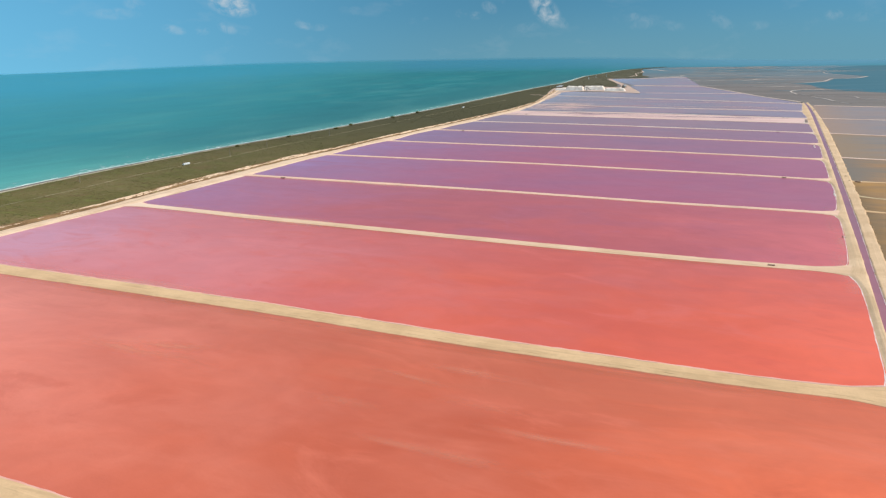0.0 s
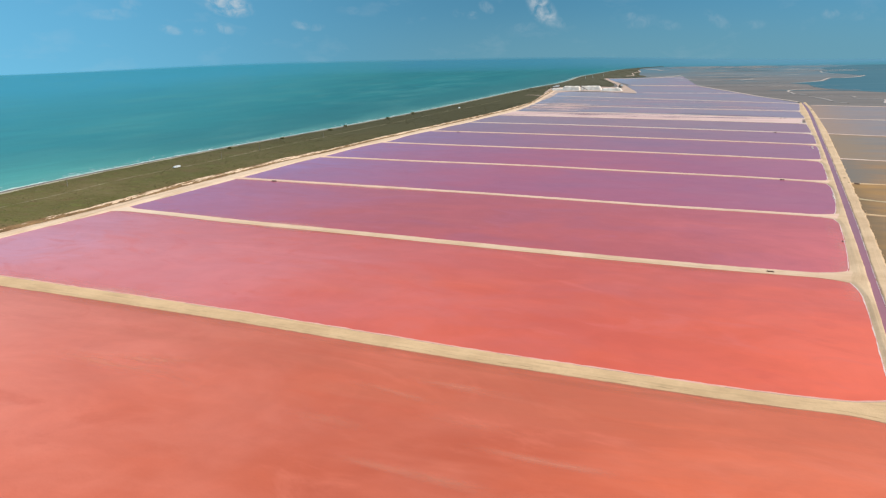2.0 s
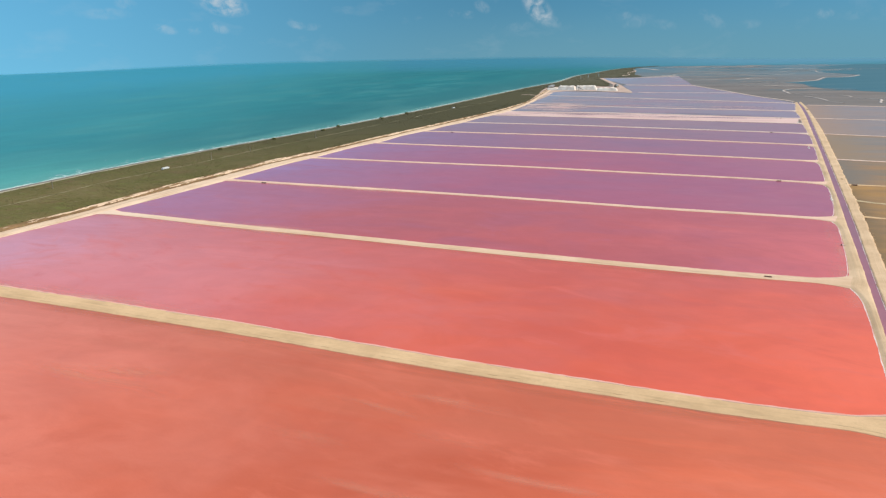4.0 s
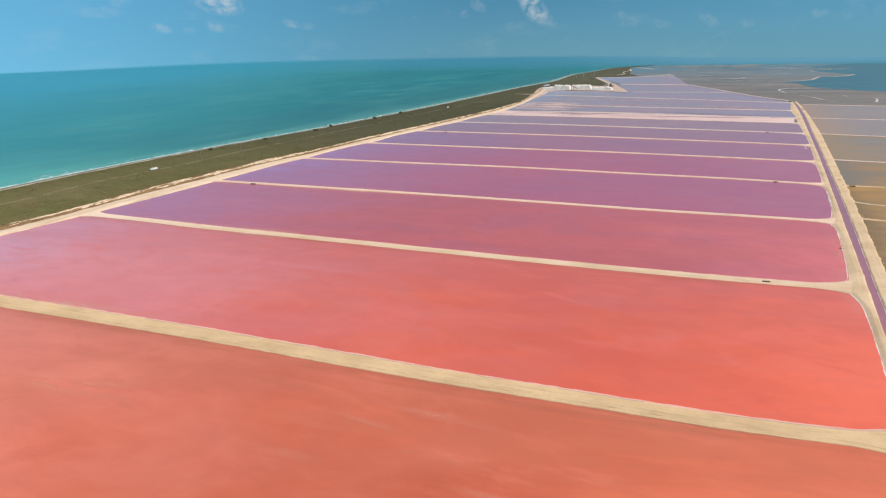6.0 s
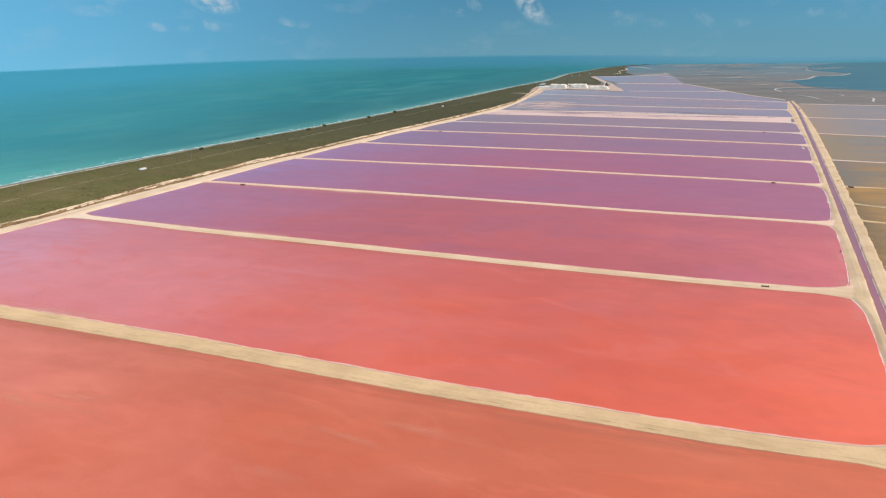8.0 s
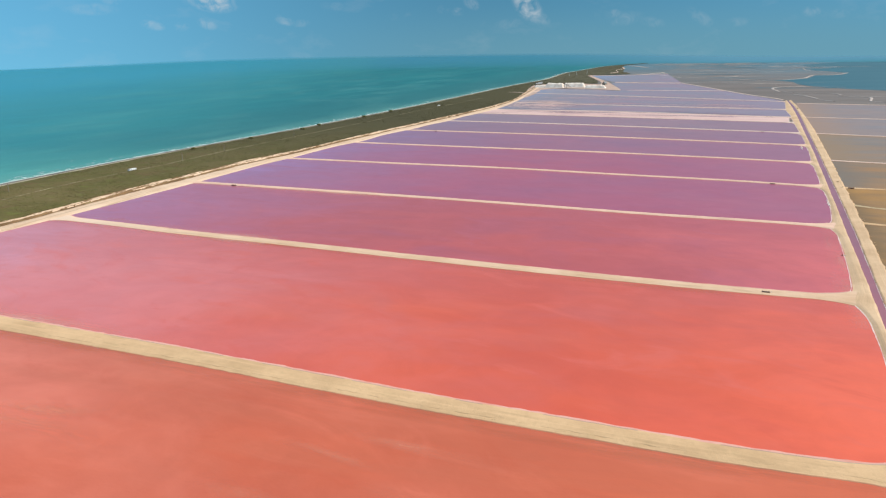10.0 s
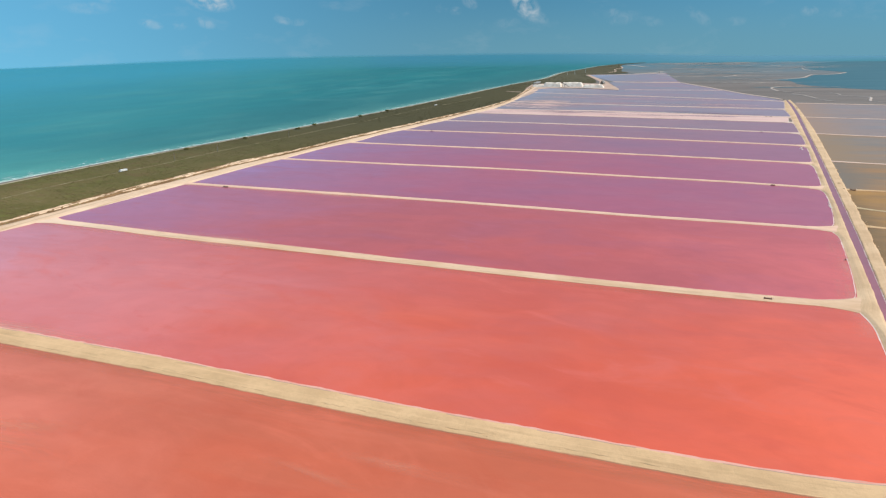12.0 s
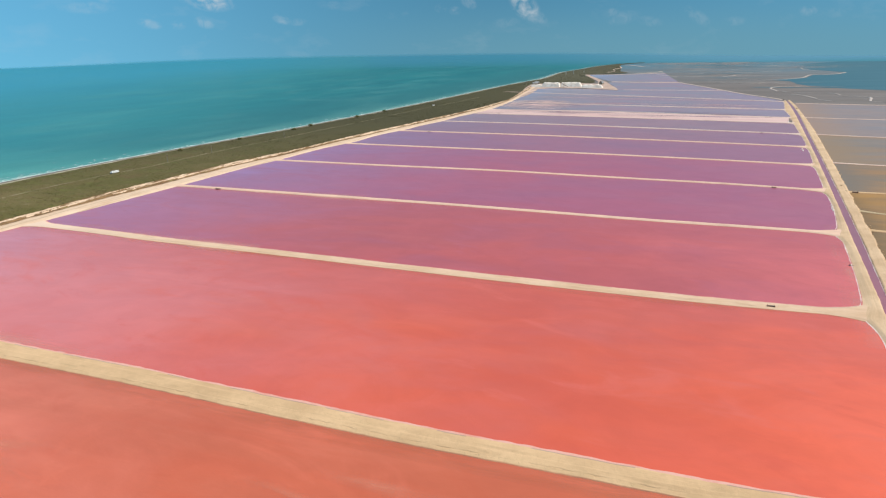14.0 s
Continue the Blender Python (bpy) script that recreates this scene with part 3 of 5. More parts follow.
def ribbon(name, left, right, across, count, height, mat, rough=(0.0, 0.0), seed=0.0):
    """A strip of land between two lines; height(u, x, y) gives its relief, u running from the left line to the right."""
    a, b = even(left, count), even(right, count)
    bm = bmesh.new()
    uvl = bm.loops.layers.uv.new("UVMap")
    grid, run = [], 0.0
    for i, (p, q) in enumerate(zip(a, b)):
        if i:
            run += (p - a[i - 1]).length
        d = (q - p).normalized()
        p = p + d * rough[0] * (wobble(run, 0, 14, seed) + 0.6 * wobble(run, 0, 4, seed + 2))
        q = q + d * rough[1] * (wobble(run, 0, 14, seed + 4) + 0.6 * wobble(run, 0, 4, seed + 6))
        w = (q - p).length
        row = []
        for k in range(across + 1):
            u = k / across
            r = p.lerp(q, u)
            row.append((bm.verts.new((r.x, r.y, height(u, r.x, r.y))), (run, u * w)))
        grid.append(row)
    for a, b in zip(grid, grid[1:]):
        for k in range(across):
            quad = [a[k], a[k + 1], b[k + 1], b[k]]
            f = bm.faces.new([v[0] for v in quad])
            for loop, v in zip(f.loops, quad):
                loop[uvl].uv = v[1]
    bmesh.ops.recalc_face_normals(bm, faces=bm.faces)
    if sum(f.normal.z for f in bm.faces) < 0:
        bmesh.ops.reverse_faces(bm, faces=bm.faces)
    return mesh_ob(name, bm, mat)


def shifted(points, d):
    """The line moved d metres to its right."""
    out = []
    for i, p in enumerate(points):
        t = (Vector(points[min(i + 1, len(points) - 1)]) - Vector(points[max(i - 1, 0)])).normalized()
        out.append((p[0] + t.y * d, p[1] - t.x * d))
    return out


def slab(name, outline, z, deep, mat):
    """A level piece of ground with banks going down on all sides."""
    bm = bmesh.new()
    top = [bm.verts.new((x, y, z)) for x, y in outline]
    low = [bm.verts.new((x, y, z - deep)) for x, y in outline]
    f = bm.faces.new(top)
    f.normal_update()
    if f.normal.z < 0:
        f.normal_flip()
    for i in range(len(top)):
        j = (i + 1) % len(top)
        bm.faces.new((top[i], top[j], low[j], low[i]))
    bmesh.ops.recalc_face_normals(bm, faces=bm.faces)
    if f.normal.z < 0:
        bmesh.ops.reverse_faces(bm, faces=bm.faces)
    bmesh.ops.triangulate(bm, faces=[f])
    return mesh_ob(name, bm, mat, smooth=False)


def sheet(name, outline, z, mat):
    bm = bmesh.new()
    f = bm.faces.new([bm.verts.new((x, y, z)) for x, y in outline])
    f.normal_update()
    if f.normal.z < 0:
        f.normal_flip()
    bmesh.ops.triangulate(bm, faces=bm.faces)
    return mesh_ob(name, bm, mat, smooth=False)


def box(bm, x, y, z, sx, sy, sz, bevel=0.0):
    made = bmesh.ops.create_cube(bm, size=1.0, matrix=Matrix.Translation((x, y, z)) @ Matrix.Diagonal((sx, sy, sz, 1)))
    if bevel:
        edges = {e for v in made["verts"] for e in v.link_edges}
        bmesh.ops.bevel(bm, geom=list(edges), offset=bevel, segments=2, affect="EDGES")


def cyl(bm, x, y, z, r, h, axis="z", seg=14):
    m = Matrix.Translation((x, y, z))
    if axis == "y":
        m = m @ Matrix.Rotation(radians(90), 4, "X")
    if axis == "x":
        m = m @ Matrix.Rotation(radians(90), 4, "Y")
    bmesh.ops.create_cone(bm, cap_ends=True, segments=seg, radius1=r, radius2=r, depth=h, matrix=m)


# ---- the plan: lines along the coast and across it, in metres ----
SHORE = [(-345, 60), (-296, 300), (-271, 414), (-242, 501), (-193, 616), (-115, 780), (4, 1063), (138, 1412), (225, 1634), (338, 1899),
         (472, 2330), (593, 2623), (817, 3150), (993, 3427), (1391, 3932)]
SCRUB_EDGE = [(-268, 60), (-232, 230), (-209, 310), (-185, 363), (-170, 409), (-157, 444), (-135, 497), (-117, 539), (-89, 588), (-59, 655), (-36, 704),
              (7, 791), (37, 852), (67, 914), (108, 1004), (158, 1142), (195, 1294), (275, 1615)]
POND_EDGE = [(-262, 60), (-226, 210), (-199, 297), (-166, 368), (-150, 405), (-126, 463), (-106, 515), (-87, 555), (-65, 607), (-43, 645), (-27, 687), (1, 736),
             (16, 770), (37, 807), (57, 856), (78, 894), (120, 990), (187, 1210), (246, 1444)]
# dikes across the ponds, from the sea side to the canal
DIKES = [
    [(-243, 170), (-83, 108), (0, 71), (56, 50)],
    [(-214, 267.7), (-164, 246.0), (-108.5, 223.1), (-59, 202), (-18, 183.5), (13, 169.8), (38, 159.5), (67, 147.6), (97.4, 137.3)],
    [(-172, 366.5), (-151, 356.7), (-127, 345.2), (-96, 329.8), (-54, 311), (-28, 299.2), (14, 279.9), (67, 256.4), (102, 241.8), (118, 235.8), (140, 228)],
    [(-138, 458), (-116, 448.5), (-42, 416.5), (22, 388.6), (65, 368.6), (115, 344.8), (161, 325.4), (182, 316)],
    [(-98, 551), (-56, 533.4), (-14, 515), (64, 483.4), (131, 450.4), (191, 421.8), (227, 401)],
    [(-56, 639.5), (-18, 620.6), (75, 577.8), (137, 550), (210, 512.2), (267, 480.2)],
    [(-16, 730), (34, 708), (137, 657.6), (204, 621.4), (282, 577.2), (307, 561.6)],
    [(24, 819.5), (99, 783.4), (156, 754), (232, 708.6), (320, 655), (345, 638)],
    [(62, 912.5), (111, 885), (175, 851.6), (261, 801), (361, 740.8), (384, 727)],
    [(104, 956), (166, 927), (222, 904), (283, 868), (336, 829), (411, 779)],
    [(134, 1089), (174, 1060), (246, 1007), (312, 962), (374, 924), (456, 873)],
    [(210, 1294), (350, 1164), (520, 992)],
]

AXIS_START = Vector((95, 116))
AXIS = Vector((433, 890)).normalized()
ACROSS = Vector((AXIS.y, -AXIS.x))


def on_axis(pairs):
    return [tuple(AXIS_START + AXIS * s + ACROSS * d) for s, d in pairs]


POND_SIDE = on_axis([(-160, -5.6), (20, -5.4), (95, -4.6), (130, -5.9), (160, -5.0), (210, -4.1), (232, -4.0), (270, -2.5), (330, -2.6), (400, -2.5),
                     (480, -1.6), (560, -1.8), (640, -3.6), (760, -4.6), (815, -7.2), (900, -6.2), (1003, -3.2)])


def to_bank(points):
    """The dike with its eastern end drawn to the canal bank."""
    a, b = Vector(points[-2]), Vector(points[-1])
    t = (b - a).normalized()
    along_axis = [((Vector(p) - AXIS_START).dot(AXIS), (Vector(p) - AXIS_START).dot(ACROSS)) for p in POND_SIDE]
    here = (b - AXIS_START).dot(AXIS)
    want = float(np.interp(here, [p[0] for p in along_axis], [p[1] for p in along_axis])) + 1.3
    b = b + t * (want - (b - AXIS_START).dot(ACROSS)) / t.dot(ACROSS)
    return [*points[:-1], tuple(b)]


# ---- sea and ground ----
def sea():
    """One round sheet to the horizon; its far rim lies a little higher, where the open water closes the view."""
    bm = bmesh.new()
    rings = [0, 120, 260, 420, 600, 850, 1150, 1500, 1950, 2500, 3100, 3700, 4100, 4400, 4600, 4750, 4850, 4940]
    spokes = 240
    prev = None
    for r in rings:
        if r == 0:
            ring = [bm.verts.new((0, 0, -0.5))]
        else:
            ring = []
            for k in range(spokes):
                a = 2 * math.pi * k / spokes
                off = (a + math.pi) % (2 * math.pi) - math.pi
                rim = 14 + 46 * math.exp(-((off - 0.03) / 0.40) ** 4)
                lift = max(0.0, (r - 3700) / 1240) ** 1.3 * rim
                ring.append(bm.verts.new((-math.sin(a) * r, math.cos(a) * r, -0.5 + lift)))
        if prev is not None:
            for k in range(spokes):
                if len(prev) == 1:
                    bm.faces.new((prev[0], ring[(k + 1) % spokes], ring[k]))
                else:
                    bm.faces.new((prev[k], prev[(k + 1) % spokes], ring[(k + 1) % spokes], ring[k]))
        prev = ring
    bmesh.ops.recalc_face_normals(bm, faces=bm.faces)
    if sum(f.normal.z for f in bm.faces) < 0:
        bmesh.ops.reverse_faces(bm, faces=bm.faces)
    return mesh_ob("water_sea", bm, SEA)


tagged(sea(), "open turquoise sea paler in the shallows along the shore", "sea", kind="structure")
LAND = [tuple(p) for p in spline(SHORE, 25.0)] + [(1700, 4200), (2300, 4480), (3000, 3850), (3900, 2900), (4500, 1200), (4500, -1000),
                                                   (3000, -3500), (-300, -3500), (-420, -600)]
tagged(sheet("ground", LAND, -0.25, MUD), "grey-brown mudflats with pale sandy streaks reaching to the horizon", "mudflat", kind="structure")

# ---- brine ponds ----
POND_LOOKS = [
    ("brine_orange", (0.615, 0.129, 0.064), (0.53, 0.112, 0.060), (0.93, 0.285, 0.194), (0.85, 0.285, 0.19), (0.95, 0.205, 0.094), (-190, 50)),
    ("brine_coral", (0.715, 0.126, 0.067), (0.635, 0.115, 0.077), (0.71, 0.228, 0.228), (0.72, 0.19, 0.13), (0.91, 0.170, 0.092), (-170, 70)),
    ("brine_rose", (0.56, 0.118, 0.112), (0.48, 0.112, 0.118), (0.43, 0.155, 0.255), (0.60, 0.17, 0.16), (0.74, 0.172, 0.165)),
    ("brine_mauve", (0.475, 0.119, 0.170), (0.435, 0.120, 0.184), (0.39, 0.160, 0.275), (0.51, 0.162, 0.19), (0.475, 0.145, 0.200)),
    ("brine_violet", (0.415, 0.150, 0.205), (0.38, 0.152, 0.214), (0.34, 0.165, 0.260), (0.46, 0.18, 0.22), (0.41, 0.150, 0.208)),
    ("brine_violet_pale", (0.398, 0.174, 0.209), (0.364, 0.174, 0.216), (0.330, 0.187, 0.246), (0.46, 0.22, 0.245), (0.38, 0.165, 0.225)),
    ("brine_lilac", (0.405, 0.206, 0.227), (0.366, 0.206, 0.236), (0.34, 0.216, 0.254), (0.52, 0.28, 0.27), (0.38, 0.182, 0.22)),
    ("brine_grey", (0.42, 0.240, 0.264), (0.337, 0.262, 0.300), (0.327, 0.270, 0.300), (0.50, 0.33, 0.34), (0.37, 0.25, 0.30)),
]
NORTH_TINTS = {0: ((0.56, 0.146, 0.082), (118, 158)), 1: ((0.555, 0.123, 0.108), (190, 275)), 2: ((0.475, 0.112, 0.132), (290, 380))}
looks = [brine(*row, gloss=0.33 - 0.03 * i, north=NORTH_TINTS.get(i, (None,))[0], reach=NORTH_TINTS.get(i, (0, (0, 1)))[1], corner=(0.63, 0.27, 0.335) if i == 1 else None) for i, row in enumerate(POND_LOOKS)]
POND_LABELS = ["still brine pond of orange-red salt water between sand dikes", "still brine pond of coral-pink salt water between sand dikes",
               "still brine pond of rose-pink salt water between sand dikes", "still brine pond of mauve salt water between sand dikes",
               "still brine pond of violet salt water between sand dikes", "still brine pond of pale violet salt water",
               "still brine pond of lilac salt water", "still brine pond of greyish lilac salt water"]


def drawn_out(points, by):
    """The line with its eastern end drawn out under the canal bank."""
    a, b = Vector(points[-2]), Vector(points[-1])
    return [*points, tuple(b + (b - a).normalized() * by)]


def pond(south, north, look_no, z=0.0, by=6.0):
    line = spline(drawn_out(south, by), 20.0), spline(drawn_out(north, by), 20.0)
    ob = sheet("water", [tuple(p) for p in line[0]] + [tuple(p) for p in reversed(line[1])], z, looks[look_no])
    return tagged(ob, POND_LABELS[look_no], "brine pond", group="brine ponds", kind="structure")


near_edge = [(-262, 60), (-60, -30), (10, -60)]
for k, (south, north) in enumerate(zip([near_edge] + DIKES, DIKES)):
    if k == 9:
        ob = sheet("salt_flat", [tuple(p) for p in spline(south, 20.0)] + [tuple(p) for p in reversed(spline(north, 20.0))], 0.03, SALTFLAT)
        tagged(ob, "nearly dry pond floor crusted with pinkish white salt", "salt flat", kind="structure")
        continue
    pond(south, north, (0, 0, 1, 2, 3, 3, 4, 5, 6, 6, 7, 7)[k])
pond(DIKES[-1], [(246, 1444), (381, 1385), (455, 1640), (579, 1554)], 7, by=0.5)
pond([(455, 1640), (579, 1554)], [(499, 2094), (573, 2065), (745, 2125)], 7, by=0.5)

DIKES = [to_bank(points) for points in DIKES]
for k, points in enumerate(DIKES):
    crest = ((5.2, 4.0), (5.8, 3.2), (3.4, 2.8), (2.7, 1.9), (2.3, 1.7), (2.2, 1.7), (2.1, 1.7), (2.0, 1.6), (2.0, 1.6), (1.4, 1.2), (1.8, 1.4), (1.2, 1.0))[k]
    ob = bank("dike", points, crest, 0.32 if k in (1, 2) else 0.5, step=(1.5, 0.7, 1.2)[k] if k < 3 else 4.0, scarp=k in (1, 2), flare=3.2 if k == 1 else 5.5, crust=(0.35, 0.55, 0.4)[k] if k < 3 else 0.3, seed=3.0 + k,
              rough=0.24 if k < 3 else 0.2, mat=SAND if k < 2 else (TANSAND if k < 3 else (PINKSAND if k < 7 else SALTSAND)), side=1.2 if k < 3 else 0.8)
    tagged(ob, "low dike of packed pale sand with wheel tracks and salt-crusted edges", "dike", group="dikes between the ponds", kind="structure")



def salt_film(name, stretch=(0.05, 0.5), most=0.8, tones=((0.80, 0.35, 0.285), (0.84, 0.44, 0.36)), last=175):
    """A thin pale film of salt under shallow brine: densest at the dike, torn and thinning out away from it."""
    mat, n, l, b = material(name)
    sep = n.new("ShaderNodeSeparateXYZ")
    l.new(coords(n, l, (1, 1, 1), uv=True), sep.inputs[0])
    torn = noise_of(n, l, coords(n, l, (*stretch, 1), uv=True), 1.0, 6, 0.65, 0.5)
    patchy = noise_of(n, l, coords(n, l, (0.012, 0.1, 1), uv=True), 1.0, 4, 0.6)
    thin = ranged(n, l, sep.outputs["Y"], 0.2, 7.0, 1.0, 0.0)
    both = n.new("ShaderNodeMath")
    both.operation = "MULTIPLY"
    l.new(thin, both.inputs[0])
    l.new(ranged(n, l, torn, 0.30, 0.58), both.inputs[1])
    film = n.new("ShaderNodeMath")
    film.operation = "MULTIPLY"
    l.new(both.outputs[0], film.inputs[0])
    l.new(ranged(n, l, patchy, 0.38, 0.60, 0.08, most), film.inputs[1])
    ending = n.new("ShaderNodeMath")
    ending.operation = "MULTIPLY"
    l.new(film.outputs[0], ending.inputs[0])
    l.new(ranged(n, l, sep.outputs["X"], last - 95, last, 1.0, 0.0), ending.inputs[1])
    l.new(ending.outputs[0], b.inputs["Alpha"])
    l.new(mixed(n, l, torn, *tones), b.inputs["Base Color"])
    b.inputs["Roughness"].default_value = 0.5
    return mat


FILM = salt_film("salt_film")
for k, shore, reach in ((1, 4.3, 6.0), (2, 2.6, 7.0), (2, -2.4, 8.0), (3, 2.0, 6.5), (3, -2.2, 6.5)):
    line = DIKES[k][:5]
    near, far = shifted(line, -shore), shifted(line, -shore - math.copysign(reach, shore))
    tagged(ribbon("salt_film", near, far, 3, 160, lambda u, x, y: 0.012, FILM, (0.3, 0.3), 140.0 + k + shore),
           "thin pale pink film of salt in the shallows beside a dike", "salt film", group="salt films along the dikes", kind="structure")

SILTED = salt_film("silt_film", (0.05, 0.3), 0.5, ((0.56, 0.19, 0.10), (0.64, 0.23, 0.12)), 380)
for k, shore in ((1, 3.3), (2, 1.9)):
    line = DIKES[k]
    tagged(ribbon("silt_film", shifted(line, shore), shifted(line, shore + 5.5), 3, 200, lambda u, x, y: 0.010, SILTED, (0.25, 0.3), 160.0 + k),
           "thin brown film of silt in the shallows beside a dike", "silt film", group="silt films along the dikes", kind="structure")
side_film = [p for p in POND_SIDE if 20 < (Vector(p) - AXIS_START).dot(AXIS) < 260]
tagged(ribbon("salt_film", shifted(side_film[::-1], 0.1), shifted(side_film[::-1], 6.0), 3, 160, lambda u, x, y: 0.016, salt_film("salt_film_soft", (0.12, 0.12), 0.5), (0.3, 0.3), 149.0),
       "thin pale pink film of salt in the shallows beside the canal bank", "salt film", group="salt films along the dikes", kind="structure")


def wisp_material():
    """Faint froth on the brine: densest along its middle, torn by the wind, running out at both ends."""
    mat, n, l, b = material("froth")
    sep = n.new("ShaderNodeSeparateXYZ")
    l.new(coords(n, l, (1, 1, 1), uv=True), sep.inputs[0])
    shares = []
    for axis, soft in (("X", 0.45), ("Y", 0.5)):
        near = ranged(n, l, sep.outputs[axis], 0.0, soft)
        far = ranged(n, l, sep.outputs[axis], 1.0, 1.0 - soft)
        shares += [near, far]
    torn = noise_of(n, l, coords(n, l, (0.05, 0.22, 1), DIKE_TURN), 1.0, 5, 0.6, 0.8)
    shares.append(ranged(n, l, torn, 0.28, 0.66, 0.0, 0.5))
    total = shares[0]
    for share in shares[1:]:
        m = n.new("ShaderNodeMath")
        m.operation = "MULTIPLY"
        l.new(total, m.inputs[0])
        l.new(share, m.inputs[1])
        total = m.outputs[0]
    l.new(total, b.inputs["Alpha"])
    l.new(mixed(n, l, torn, (0.84, 0.27, 0.155), (0.86, 0.33, 0.21)), b.inputs["Base Color"])
    b.inputs["Roughness"].default_value = 0.5
    return mat


FROTH = wisp_material()


def wisp(points, width, z):
    line = spline(points, 2.0)
    bm = bmesh.new()
    uvl = bm.loops.layers.uv.new("UVMap")
    rows = []
    for i, q in enumerate(line):
        t = (line[min(i + 1, len(line) - 1)] - line[max(i - 1, 0)]).normalized()
        across = Vector((-t.y, t.x)) * width / 2
        rows.append([(bm.verts.new((*(q + across * k), z)), (i / (len(line) - 1), (k + 1) / 2)) for k in (-1, 0, 1)])
    for a, b in zip(rows, rows[1:]):
        for k in range(2):
            quad = [a[k], b[k], b[k + 1], a[k + 1]]
            f = bm.faces.new([v[0] for v in quad])
            for loop, v in zip(f.loops, quad):
                loop[uvl].uv = v[1]
    bmesh.ops.recalc_face_normals(bm, faces=bm.faces)
    if sum(f.normal.z for f in bm.faces) < 0:
        bmesh.ops.reverse_faces(bm, faces=bm.faces)
    return tagged(mesh_ob("froth_streak", bm, FROTH), "faint pale streak of froth drawn out on the brine", "froth streak", group="froth on the brine", kind="structure")


for order, (points, width) in enumerate((([(-112, 181), (-87, 172), (-70, 164), (-52, 155)], 9), ([(-34, 145), (-24, 140), (-12, 134)], 6), ([(-23, 127), (-8, 120.5), (8, 114)], 3.6),
                      ([(-6, 142), (6, 137), (20, 131)], 4), ([(4, 129.5), (18, 123), (42, 114)], 3.6), ([(-10, 121), (4, 115), (22, 108)], 4.5),
                      ([(-9, 160), (6, 153), (24, 145)], 5), ([(-22, 158), (-10, 152), (4, 143)], 4), ([(-90, 178), (-74, 172), (-58, 170)], 8))):
    wisp(points, width, 0.02 + 0.006 * order)

# ---- sand road along the sea side of the ponds, scrub belt, beach ----
def road_relief(u, x, y):
    edge = min(u, 1 - u)
    ditch = -0.35 * math.exp(-((u - 0.38) / 0.05) ** 2)
    return 0.75 * min(1.0, edge * 9) - 0.1 + ditch + 0.25 * wobble(x, y, 5.0, 2) * (1 if u < 0.4 else 0.25)


tagged(ribbon("road_sand", SCRUB_EDGE, POND_EDGE, 14, 520, road_relief, SEAROAD, (2.2, 0.8), 21),
       "broad unpaved track of pale sand along the ponds", "sand road", kind="structure")


def verge(u0, u1, mat, seed, ragged, label, category, up=0.0):
    """A ragged strip along the sand road, between the shares u0 and u1 of its width."""
    a, b = even(SCRUB_EDGE, 160), even(POND_EDGE, 160)
    left, right = [tuple(p.lerp(q, u0)) for p, q in zip(a, b)], [tuple(p.lerp(q, u1)) for p, q in zip(a, b)]
    level = lambda u, x, y: up + (0.92 if u0 > 0 else 1.12) + 0.22 * wobble(x, y, 9.0, seed) + 0.18 * wobble(x, y, 3.0, seed + 1) - 0.35 * abs(2 * u - 1)
    return tagged(ribbon("verge", left, right, 4, 900, level, mat, (ragged, ragged), seed), label, category, group="verges of the sand road", kind="structure")


CHURNED = sand("churned_mud", (0.33, 0.20, 0.10), (0.17, 0.10, 0.05), rut=False, green=0.7)
verge(0.31, 0.37, CHURNED, 24.0, 1.1, "ragged strip of churned brown mud beside the sand road", "muddy verge")
verge(0.19, 0.225, CHURNED, 26.0, 0.9, "thin wavering rut of churned brown mud beside the sand road", "muddy verge", 0.36)
verge(-0.06, 0.10, CHURNED, 28.0, 1.6, "ragged strip of churned brown mud at the scrub's edge", "muddy verge")
DUG = sand("dug_sand", (0.86, 0.64, 0.46), (0.46, 0.31, 0.18), rut=False, green=0.3)
verge(0.11, 0.27, DUG, 33.0, 1.8, "ragged ridge of pale dug sand beside the sand road", "sand ridge", 0.3)
BEACH_TOP = [(x + (11.0 if y < 550 else 9.5) * COAST.y, y - (11.0 if y < 550 else 9.5) * COAST.x) for x, y in SHORE]
SCRUB_FAR = SCRUB_EDGE[:-1] + [(262, 1580), (330, 1615), (398, 1600), (436, 1730), (466, 1890), (505, 2092), (640, 2160), (672, 2330), (765, 2650), (862, 3000), (978, 3310), (1391, 3900)]


def scrub_level(x, y):
    return 1.1 + 0.3 * wobble(x, y, 22.0, 5)


def scrub_relief(u, x, y):
    return scrub_level(x, y) - 0.6 * max(0.0, 1 - min(u, 1 - u) * 9)


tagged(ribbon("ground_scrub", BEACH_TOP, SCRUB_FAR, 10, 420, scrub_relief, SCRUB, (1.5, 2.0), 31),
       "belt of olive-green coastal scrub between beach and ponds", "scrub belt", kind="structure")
tagged(ribbon("beach", [(x - 3 * COAST.y, y + 3 * COAST.x) for x, y in SHORE], [(x + 17.0 * COAST.y, y - 17.0 * COAST.x) for x, y in SHORE], 5, 520,
              lambda u, x, y: -0.75 + 1.4 * u, BEACH, (1.6, 0.5), 41),
       "narrow beach of pale wet sand along the sea", "beach", kind="structure")

